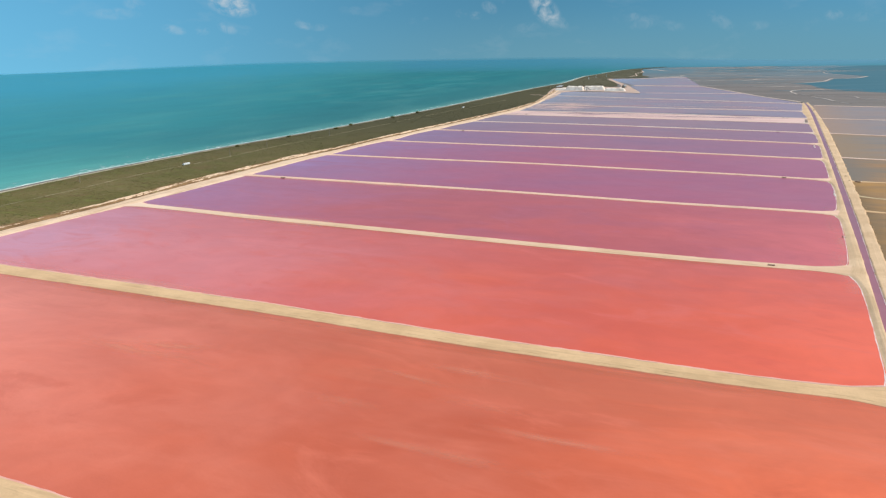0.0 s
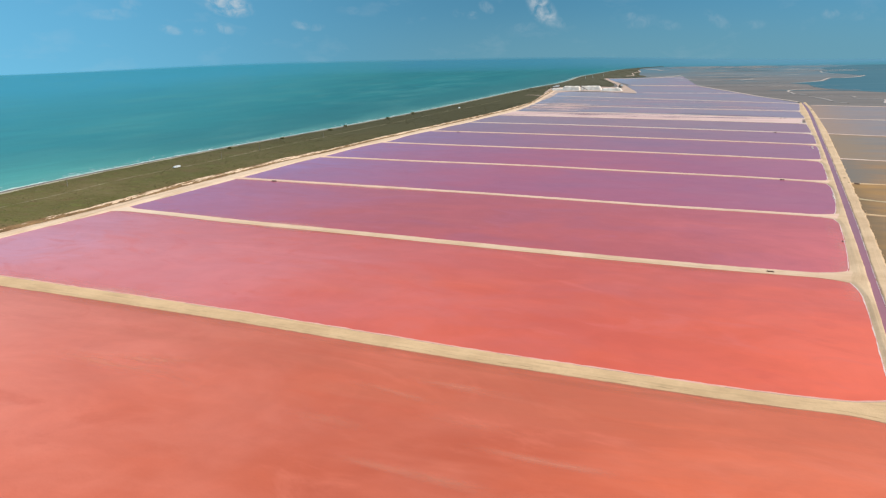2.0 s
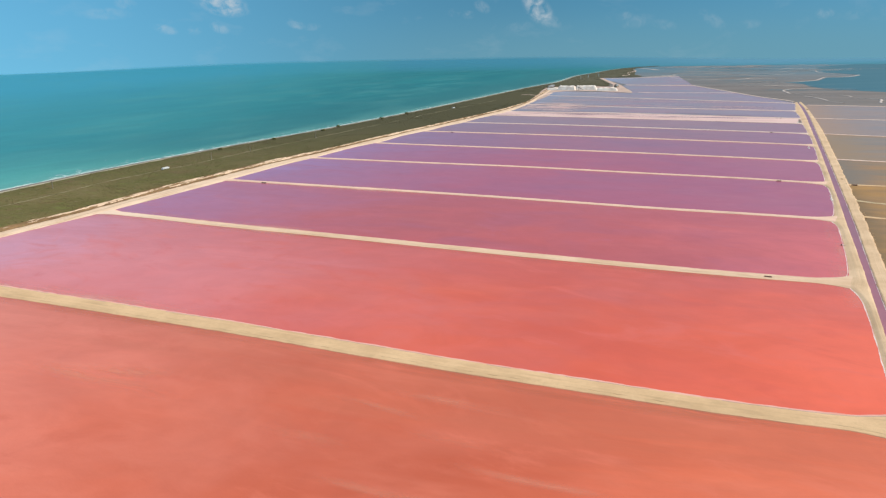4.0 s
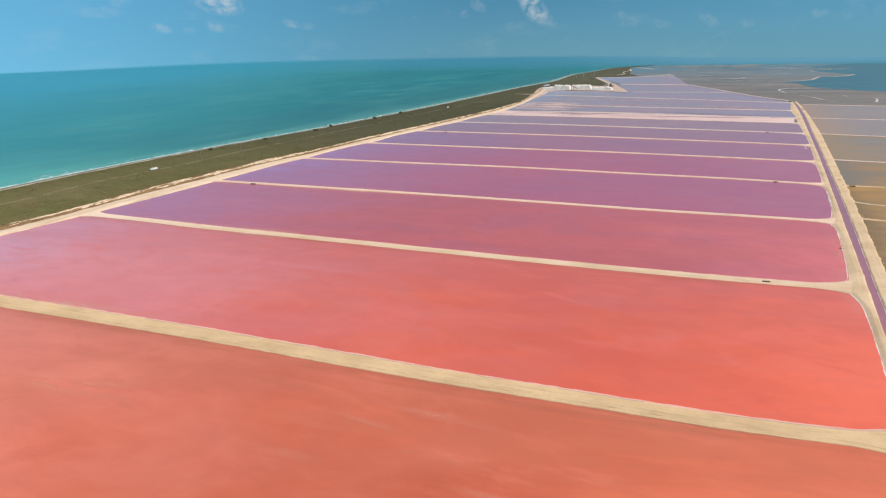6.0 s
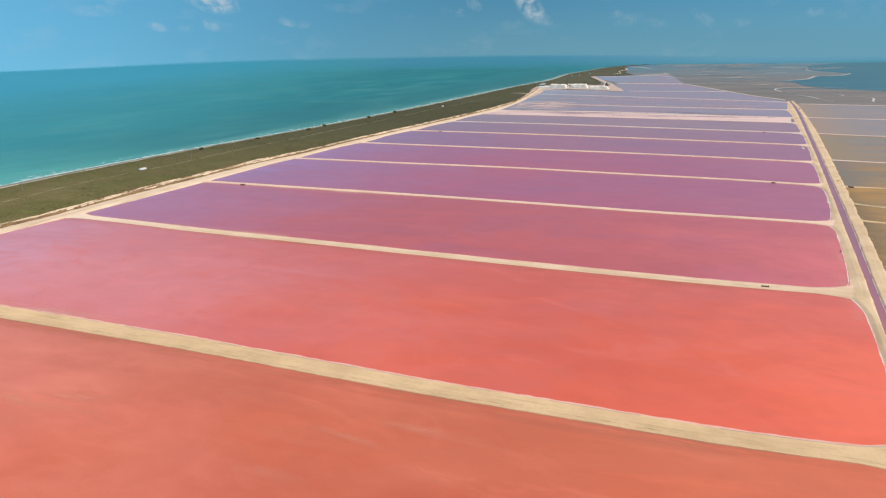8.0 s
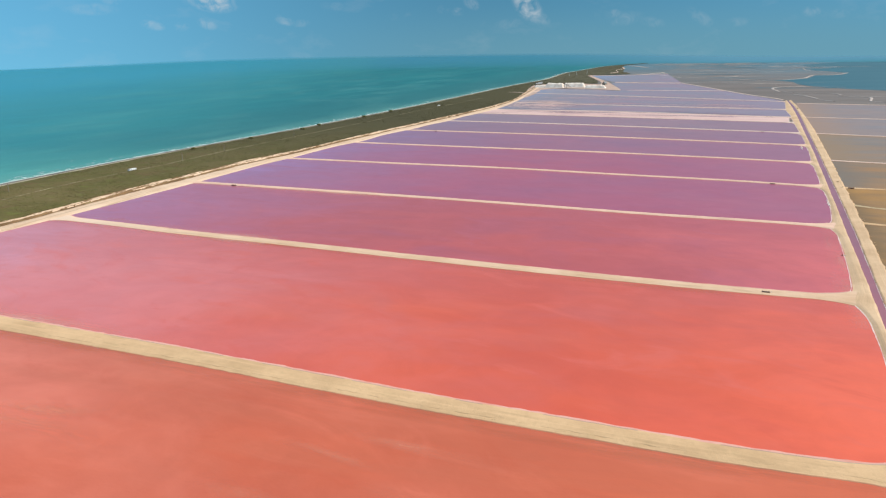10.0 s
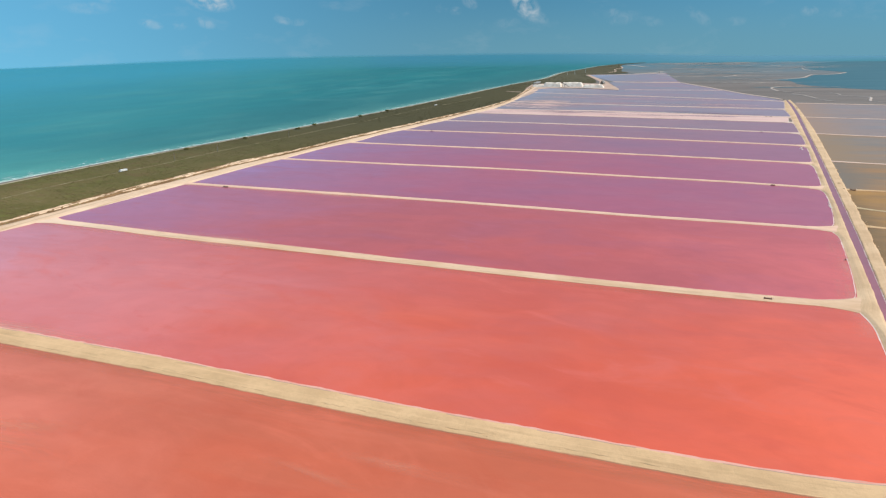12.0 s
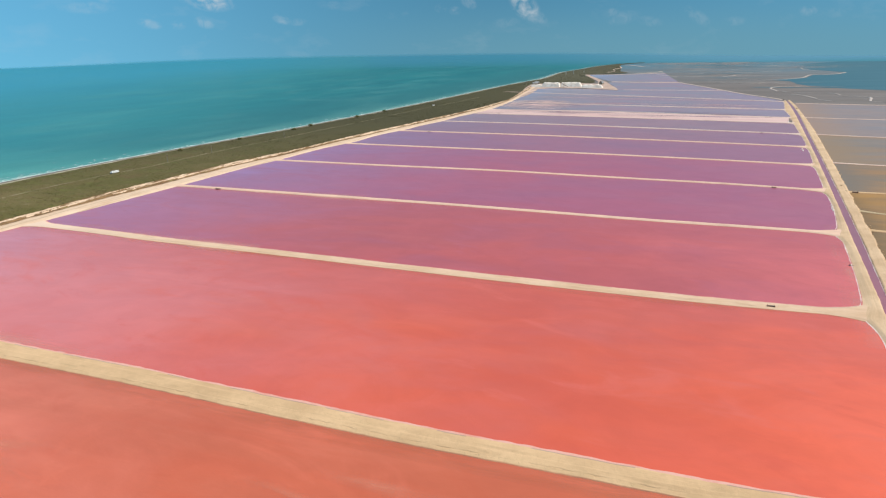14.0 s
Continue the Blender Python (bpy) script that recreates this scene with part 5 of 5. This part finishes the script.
for row in ((243, 1545, 13), (252, 1552, 11), (272, 1640, 10), (-230, 430, 5.5, 1.0, 0.6), (-168, 543, 6.0, 1.0, 0.7), (-149, 586, 6.0, 1.0, 0.7), (-109, 673, 6.0, 1.0, 0.7), (529, 2235, 10, 0.8, 2.0), (479, 2157, 9, 0.8, 2.0), (440, 2080, 8, 0.8, 2.0)):
    pole(*row)


# ---- wooden sluices on the dikes ----
def sluice(x, y, z, turn, size=1.0):
    """A low box of dark boards let into the crest, with a plank deck, two stub posts and a marker."""
    base = new("sluice_gate")
    for s in (-1, 1):
        bm = bmesh.new()
        box(bm, s * 1.15, 0, 0.12, 0.18, 1.0, 0.7, 0.03)
        part("cheek_wall", bm, WOOD, base)
    for k in range(3):
        bm = bmesh.new()
        box(bm, 0, -0.5 + 0.06 * k, -0.1 + 0.19 * k, 2.1, 0.07, 0.18, 0.012)
        part("board", bm, WOOD, base)
    for k in range(3):
        bm = bmesh.new()
        box(bm, 0.05 * k - 0.05, -0.3 + 0.29 * k, 0.5, 2.5 - 0.2 * k, 0.26, 0.07, 0.015)
        part("plank", bm, WOOD if k < 2 else CONCRETE, base)
    for s in (-1, 1):
        bm = bmesh.new()
        cyl(bm, s * 1.0, 0.42, 0.42, 0.06, 0.75)
        part("post", bm, WOOD, base)
    bm = bmesh.new()
    box(bm, 1.75, 0.1, 0.35, 0.14, 0.14, 1.0, 0.02)
    part("marker_post", bm, WHITEPAINT, base, "white-painted marker post")
    base.matrix_basis = pose(x, y, z, 0, 0, turn) @ Matrix.Diagonal((size, size, size * 0.72, 1))
    return tagged(base, "dark weathered wooden sluice with planks on a sand dike", "sluice gate", group="sluices on the dikes")


for row in ((118.3, 234.6, 0.2, -22, 0.9), (-103.3, 440.0, 0.2, -24, 1.1), (208, 409.9, 0.2, -28, 0.9), (22.8, 709.0, 0.25, -24, 0.9), (318.8, 650.4, 0.25, -31, 0.9),
            (390.8, 787.6, 0.1, -30, 0.85), (394.4, 785.6, 0.1, -30, 0.85), (110, 889, 0.2, -25, 1.1), (242.5, 392.4, 0.2, -28, 1.1), (477, 885, 0.4, 64, 1.0)):
    sluice(*row)


def culvert(x, y, turn, length):
    """A pipe under the bank with a headwall at each mouth."""
    base = new("culvert")
    for s in (-1, 1):
        bm = bmesh.new()
        box(bm, s * length / 2, 0, 0.1, 0.2, 0.8, 0.5, 0.04)
        part("headwall", bm, WOOD, base)
        bm = bmesh.new()
        box(bm, s * (length / 2 + 0.16), 0, 0.3, 0.08, 0.5, 0.5, 0.02)
        part("gate_plate", bm, WOOD, base, "dark wooden gate plate")
    bm = bmesh.new()
    cyl(bm, 0, 0, -0.15, 0.22, length + 0.2, "x")
    part("pipe", bm, CONCRETE, base)
    base.matrix_basis = pose(x, y, 0.1, 0, 0, turn)
    return tagged(base, "dark timber culvert passing under the sandy canal bank", "culvert")


culvert(167.2, 271.1, -26, 4.0)


# ---- heaps of dark spoil left on the east bank ----
def dirt_heap(x, y, size, seed):
    rng = np.random.default_rng(seed)
    bm = bmesh.new()
    bmesh.ops.create_icosphere(bm, subdivisions=3, radius=1.0)
    for v in bm.verts:
        v.co *= 1 + 0.35 * noise.noise(v.co * 1.7 + Vector((seed, 0, 0))) + 0.1 * rng.uniform(-1, 1)
        v.co.z = v.co.z * 0.42 if v.co.z > 0 else v.co.z * 0.12
        v.co.x *= 1.5
    heap = mesh_ob("dirt_heap", bm, CHURNED)
    heap.matrix_basis = pose(x, y, 0.5, 0, 0, 40 + 60 * seed) @ Matrix.Diagonal((size, size, size, 1))
    return tagged(heap, "low heap of dark brown earth on the sandy bank", "dirt heap", group="dirt heaps on the canal bank")


for row in ((245.6, 410, 0.5, 1), (239.3, 395, 0.45, 2), (474, 879, 1.2, 3)):
    dirt_heap(*row)


# ---- white van on the coastal track ----
def van(x, y, turn):
    base = new("van")
    bm = bmesh.new()
    # side outline drawn out across the width, then bevelled
    outline = [(-2.9, 0.42), (-2.9, 2.25), (-2.7, 2.42), (1.75, 2.42), (2.1, 2.3), (2.75, 1.35), (2.98, 1.15), (3.0, 0.42)]
    left = [bm.verts.new((px, -0.98, pz)) for px, pz in outline]
    right = [bm.verts.new((px, 0.98, pz)) for px, pz in outline]
    bm.faces.new(left)
    bm.faces.new(right[::-1])
    for i in range(len(outline)):
        j = (i + 1) % len(outline)
        bm.faces.new((left[j], left[i], right[i], right[j]))
    bmesh.ops.recalc_face_normals(bm, faces=bm.faces)
    bmesh.ops.bevel(bm, geom=list(bm.edges), offset=0.08, segments=2, affect="EDGES")
    part("body", bm, WHITEPAINT, base)
    bm = bmesh.new()
    m = Matrix.Translation((2.45, 0, 1.83)) @ Matrix.Rotation(radians(-34.4), 4, "Y")
    bmesh.ops.create_cube(bm, size=1.0, matrix=m @ Matrix.Diagonal((0.05, 1.5, 0.6, 1)))
    part("windscreen", bm, GLASS, base, "dark glass windscreen")
    for s in (-1, 1):
        for px, wide in ((1.45, 0.8),):
            bm = bmesh.new()
            box(bm, px, s * 0.985, 1.82, wide, 0.03, 0.4, 0.01)
            part("window", bm, GLASS, base, "dark glass side window")
        for px in (-1.85, 1.95):
            bm = bmesh.new()
            cyl(bm, px, s * 0.9, 0.37, 0.37, 0.24, "y", 18)
            wheel = part("wheel", bm, TYRE, base, "black rubber tyre")
            bm = bmesh.new()
            cyl(bm, px, s * 1.03, 0.37, 0.2, 0.03, "y", 12)
            part("rim", bm, STEEL, wheel)
        bm = bmesh.new()
        box(bm, 3.0, s * 0.72, 0.88, 0.06, 0.36, 0.2, 0.02)
        part("headlight", bm, STEEL, base, "clear headlight")
    bm = bmesh.new()
    box(bm, 3.0, 0, 0.5, 0.14, 1.9, 0.22, 0.04)
    part("bumper", bm, STEEL, base)
    base.matrix_basis = pose(x, y, scrub_level(x, y) + 0.08, 0, 0, turn) @ Matrix.Diagonal((1.0, 0.85, 0.54, 1))
    return tagged(base, "white panel van driving on the sandy coastal track", "van", group="vans on the coastal track")


van(-186.5, 497.5, 180 + 64)
van(33.0, 1016.0, 180 + 65)


# ---- loose growth and heaps: one mesh each ----
def blobs(name, spots, mat, faces=1, flat=0.7, ragged=0.35):
    """Many small uneven clumps as one mesh; spots: x, y, z, radius."""
    bm = bmesh.new()
    bmesh.ops.create_icosphere(bm, subdivisions=faces, radius=1.0)
    shape = np.array([v.co[:] for v in bm.verts])
    tris = np.array([[v.index for v in f.verts] for f in bm.faces])
    bm.free()
    rng = np.random.default_rng(int(abs(spots[0][0]) * 10) + 5)
    spots = np.array(spots)
    count = len(spots)
    size = spots[:, 3][:, None, None] * (1 + ragged * rng.uniform(-1, 1, (count, len(shape), 1)))
    stretch = rng.uniform(0.75, 1.3, (count, 1, 3)) * (1, 1, flat)
    ang = rng.uniform(0, 6.283, count)
    c, s = np.cos(ang)[:, None], np.sin(ang)[:, None]
    pts = shape[None] * size * stretch
    x = pts[..., 0] * c - pts[..., 1] * s
    y = pts[..., 0] * s + pts[..., 1] * c
    pts = np.stack([x, y, pts[..., 2]], -1) + spots[:, None, :3]
    idx = (tris[None] + (np.arange(count) * len(shape))[:, None, None]).reshape(-1, 3)
    me = bpy.data.meshes.new(name)
    me.from_pydata(pts.reshape(-1, 3), [], idx)
    me.materials.append(mat)
    return new(name, me)


def shrubs():
    rng = np.random.default_rng(11)
    a, b = even(BEACH_TOP, 900), even(SCRUB_FAR, 900)
    road = [Vector(p) for p in spline(TRACK, 6.0)]
    rx, ry = np.array([p.x for p in road]), np.array([p.y for p in road])
    spots = []
    for i, (p, q) in enumerate(zip(a, b)):
        y = (p.y + q.y) / 2
        if y < 220 or y > 3700:
            continue
        width, pace = (q - p).length, 4.9
        dense = 0.26 if y < 700 else (0.09 if y < 1100 else 0.016)
        for _ in range(int(width * pace * dense)):
            r = p.lerp(q, rng.uniform(0.03, 0.985)) + Vector(rng.normal(0, 2.5, 2))
            if noise.noise(Vector((r.x / 30, r.y / 30, 3))) + rng.uniform(-0.6, 0.6) < -0.45:
                continue
            if ((rx - r.x) ** 2 + (ry - r.y) ** 2).min() < (1.1 if y < 900 else 1.6) ** 2 and rng.random() < 0.75:
                continue
            size = rng.uniform(0.2, 0.5) * (1.0 if y < 800 else (1.6 if y < 1400 else 3.2))
            for k in range(2):
                spots.append((r.x + rng.normal(0, size * 0.6), r.y + rng.normal(0, size * 0.6), scrub_level(r.x, r.y) + size * 0.1, size * rng.uniform(0.6, 1.0)))
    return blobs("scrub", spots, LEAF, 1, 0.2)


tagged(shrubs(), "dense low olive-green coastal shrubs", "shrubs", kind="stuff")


def bush(x, y, wide, high, seed):
    """A dense dark bush of many small leaf clumps on a few short stems."""
    rng = np.random.default_rng(seed)
    z = scrub_level(x, y) - 0.3
    spots = []
    for _ in range(150):
        v = rng.normal(0, 1, 3)
        v = v / np.linalg.norm(v) * rng.uniform(0.55, 1.0)
        spots.append((v[0] * wide / 2, v[1] * wide / 2, high * 0.55 + abs(v[2]) * high * 0.5 - 0.25 * high, rng.uniform(0.1, 0.2) * high))
    base = new("bush")
    crown = blobs("crown", spots, LEAF, 1, 0.8)
    crown.parent = base
    for k in range(4):
        bm = bmesh.new()
        a = k * 1.6 + seed
        m = Matrix.Translation((0.18 * wide * math.cos(a), 0.18 * wide * math.sin(a), high * 0.25)) @ Matrix.Rotation(0.3, 4, Vector((math.sin(a), -math.cos(a), 0)))
        bmesh.ops.create_cone(bm, cap_ends=True, segments=7, radius1=0.12, radius2=0.06, depth=high * 0.6, matrix=m)
        part("stem", bm, WOOD, base)
    base.matrix_basis = pose(x, y, z)
    return tagged(base, "dark dense bush at the top of the beach", "bush", group="bushes along the beach")


for row in ((-179.5, 604.5, 4.2, 2.0, 3), (-148.5, 671.5, 4.4, 2.2, 5), (-112.5, 742.5, 5.2, 2.4, 7), (-101.5, 778.5, 4.5, 2.6, 9), (-60.5, 871.5, 5.5, 2.6, 12), (-31.5, 941.5, 5.0, 2.6, 15)):
    bush(*row)


def road_litter():
    """Spoil heaps of pale sand and a broken line of dry weeds on the sea side of the sand road."""
    rng = np.random.default_rng(4)
    a, b = even(SCRUB_EDGE, 1400), even(POND_EDGE, 1400)
    heaps, weeds = [], []
    for i, (p, q) in enumerate(zip(a, b)):
        if p.y < 220:
            continue
        patch = noise.noise(Vector((i / 22, 0, 9)))
        if rng.random() < 0.55 + 0.6 * patch:
            r = p.lerp(q, rng.uniform(0.08, 0.27))
            heaps.append((r.x, r.y, 0.75, rng.uniform(0.25, 0.85) ** 1.6))
        for u, chance in ((0.34, 0.15), (0.10, 0.45), (0.03, 0.7)):
            if rng.random() < chance + 0.8 * noise.noise(Vector((i / 30, u * 40, 2))):
                r = p.lerp(q, u + rng.normal(0, 0.03))
                weeds.append((r.x, r.y, 0.5, rng.uniform(0.15, 0.45)))
    return heaps, weeds


heaps, weeds = road_litter()
tagged(blobs("spoil", heaps, PINKSAND, 1, 0.35), "small spoil heaps of pale sand beside the track", "spoil heaps", kind="stuff")
tagged(blobs("weeds", weeds, LEAF, 1, 0.5), "dry brown weeds along the ruts of the sand road", "weeds", kind="stuff")


def ridges(name, count, seed, span, thick, shares, mat, top):
    """Short ragged ridges pushed up along the sea side of the sand road, as one mesh."""
    rng = np.random.default_rng(seed)
    a, b = even(SCRUB_EDGE, 1600), even(POND_EDGE, 1600)
    bm = bmesh.new()
    for _ in range(count):
        i = int(140 + 1300 * rng.uniform(0, 1) ** 1.3)
        t = (a[i + 1] - a[i]).normalized()
        out = Vector((-t.y, t.x))
        if noise.noise(Vector((i / 60, seed, 1))) + rng.uniform(-0.4, 0.4) < -0.15:
            continue
        m = a[i].lerp(b[i], rng.uniform(*shares))
        half, wide = rng.uniform(*span), rng.uniform(*thick)
        rows = []
        for k in range(9):
            v = k / 4 - 1
            c = m + t * v * half + out * rng.normal(0, wide * 0.35)
            w = wide * (1 - v * v) * rng.uniform(0.45, 1.0) + 0.08
            z = top + rng.uniform(-0.15, 0.25) * (1 - v * v)
            rows.append([bm.verts.new((*(c + out * w), top - 0.7)), bm.verts.new((*c, z)), bm.verts.new((*(c - out * w), top - 0.7))])
        for p, q in zip(rows, rows[1:]):
            for j in range(2):
                bm.faces.new((p[j], p[j + 1], q[j + 1], q[j]))
    bmesh.ops.recalc_face_normals(bm, faces=bm.faces)
    if sum(f.normal.z for f in bm.faces) < 0:
        bmesh.ops.reverse_faces(bm, faces=bm.faces)
    return mesh_ob(name, bm, mat)


PALEDUG = sand("pale_dug_sand", (0.88, 0.66, 0.48), (0.72, 0.50, 0.34), rut=False)
tagged(ridges("dug_ridges", 800, 71, (1.5, 10.0), (0.2, 0.75), (0.04, 0.32), PALEDUG, 1.42), "short ridges of pale sand pushed up beside the road", "sand ridges", kind="stuff")
tagged(ridges("mud_ridges", 1300, 72, (2.0, 11.0), (0.15, 0.7), (0.0, 0.40), CHURNED, 1.32), "short ridges of brown mud churned up beside the road", "mud ridges", kind="stuff")
tagged(ribbon("surf", [(x - 3.6 * COAST.y, y + 3.6 * COAST.x) for x, y in SHORE], [(x - 0.6 * COAST.y, y + 0.8 * COAST.x) for x, y in SHORE], 3, 1300,
              lambda u, x, y: -0.47, WASH, (2.2, 0.5), 63), "thin ragged line of pale surf washing the beach", "surf", kind="structure")


def breakers():
    """Short torn strips of foam where the swell breaks off the beach."""
    rng = np.random.default_rng(8)
    bm = bmesh.new()
    line = even(SHORE, 1200)
    for i in range(60, 1000):
        p = line[i]
        t = (line[i + 1] - p).normalized()
        out = Vector((-t.y, t.x))
        for near, far, chance, long in ((0.8, 3.5, 0.9, 1.9), (2.0, 7.0, 0.8, 2.2), (5.0, 14.0, 0.5, 2.4), (12.0, 22.0, 0.14, 1.8), (22.0, 45.0, 0.012, 1.4)):
            if rng.random() > chance * (0.9 + 1.2 * noise.noise(Vector((i / 15, near, 4)))):
                continue
            c = p + out * rng.uniform(near, far) + t * rng.uniform(-2, 2)
            half, thick = long * rng.uniform(0.4, 1.5), rng.uniform(0.18, 0.75)
            top, low = [], []
            for k in range(7):
                u = k / 6 * 2 - 1
                w = thick * (1 - u * u) + 0.04
                m = c + t * u * half + out * rng.normal(0, 0.2)
                top.append(bm.verts.new((*(m + out * w), -0.44)))
                low.append(bm.verts.new((*(m - out * w * 0.6), -0.43)))
            for k in range(6):
                bm.faces.new((low[k], low[k + 1], top[k + 1], top[k]))
    bmesh.ops.recalc_face_normals(bm, faces=bm.faces)
    return mesh_ob("foam", bm, FOAM)


tagged(breakers(), "broken white foam of small waves along the beach", "foam", kind="stuff")


def salt_lumps():
    rng = np.random.default_rng(15)
    spots = []
    for x, y, spread, many in ((210.5, 358, 3.5, 26), (388, 735, 7, 40), (300, 548, 4, 16)):
        for _ in range(many):
            d = rng.normal(0, spread)
            r = Vector((x, y)) + AXIS * d - ACROSS * abs(rng.normal(0, 0.5))
            spots.append((r.x, r.y, 0.05, rng.uniform(0.15, 0.5)))
    return blobs("salt_lumps", spots, SALT, 1, 0.5)


tagged(salt_lumps(), "white lumps of dried salt at the water's edge", "salt lumps", kind="stuff")


def clods():
    """Crumbled lumps of dried mud along the undercut southern edge of the dikes."""
    rng = np.random.default_rng(21)
    spots = []
    for points, near, far in ((DIKES[1], 3.5, 2.3), (DIKES[2], 2.0, 1.3)):
        line = spline(points, 0.6)
        for i in range(1, len(line) - 1):
            t = (line[i + 1] - line[i - 1]).normalized()
            side = near + (far - near) * i / len(line)
            if rng.random() < 0.10 + 0.9 * noise.noise(Vector((i / 25, near, 6))):
                r = line[i] + Vector((t.y, -t.x)) * (side + rng.normal(0, 0.22))
                spots.append((r.x, r.y, 0.10 + rng.uniform(0, 0.06), rng.uniform(0.07, 0.2)))
    edge = even(CANAL_EAST, 2600)
    for i, p in enumerate(edge):
        if p.y < 620 and rng.random() < 0.05 + 0.9 * noise.noise(Vector((i / 16, 3, 8))):
            spots.append((p.x + rng.uniform(0, 0.5), p.y + rng.uniform(-0.2, 0.2), 0.25 + rng.uniform(0, 0.1), rng.uniform(0.1, 0.3)))
    edge = even(EAST_SIDE, 2600)
    for i, p in enumerate(edge):
        if p.y < 700 and rng.random() < 0.10 + 0.9 * noise.noise(Vector((i / 12, 5, 8))):
            r = p - ACROSS * rng.uniform(-0.6, 2.2)
            spots.append((r.x, r.y, 0.15 + rng.uniform(0, 0.25), rng.uniform(0.12, 0.38)))
    return blobs("clods", spots, SAND, 1, 0.5)


tagged(clods(), "crumbled lumps of dried mud along dikes and banks", "mud clods", kind="stuff")
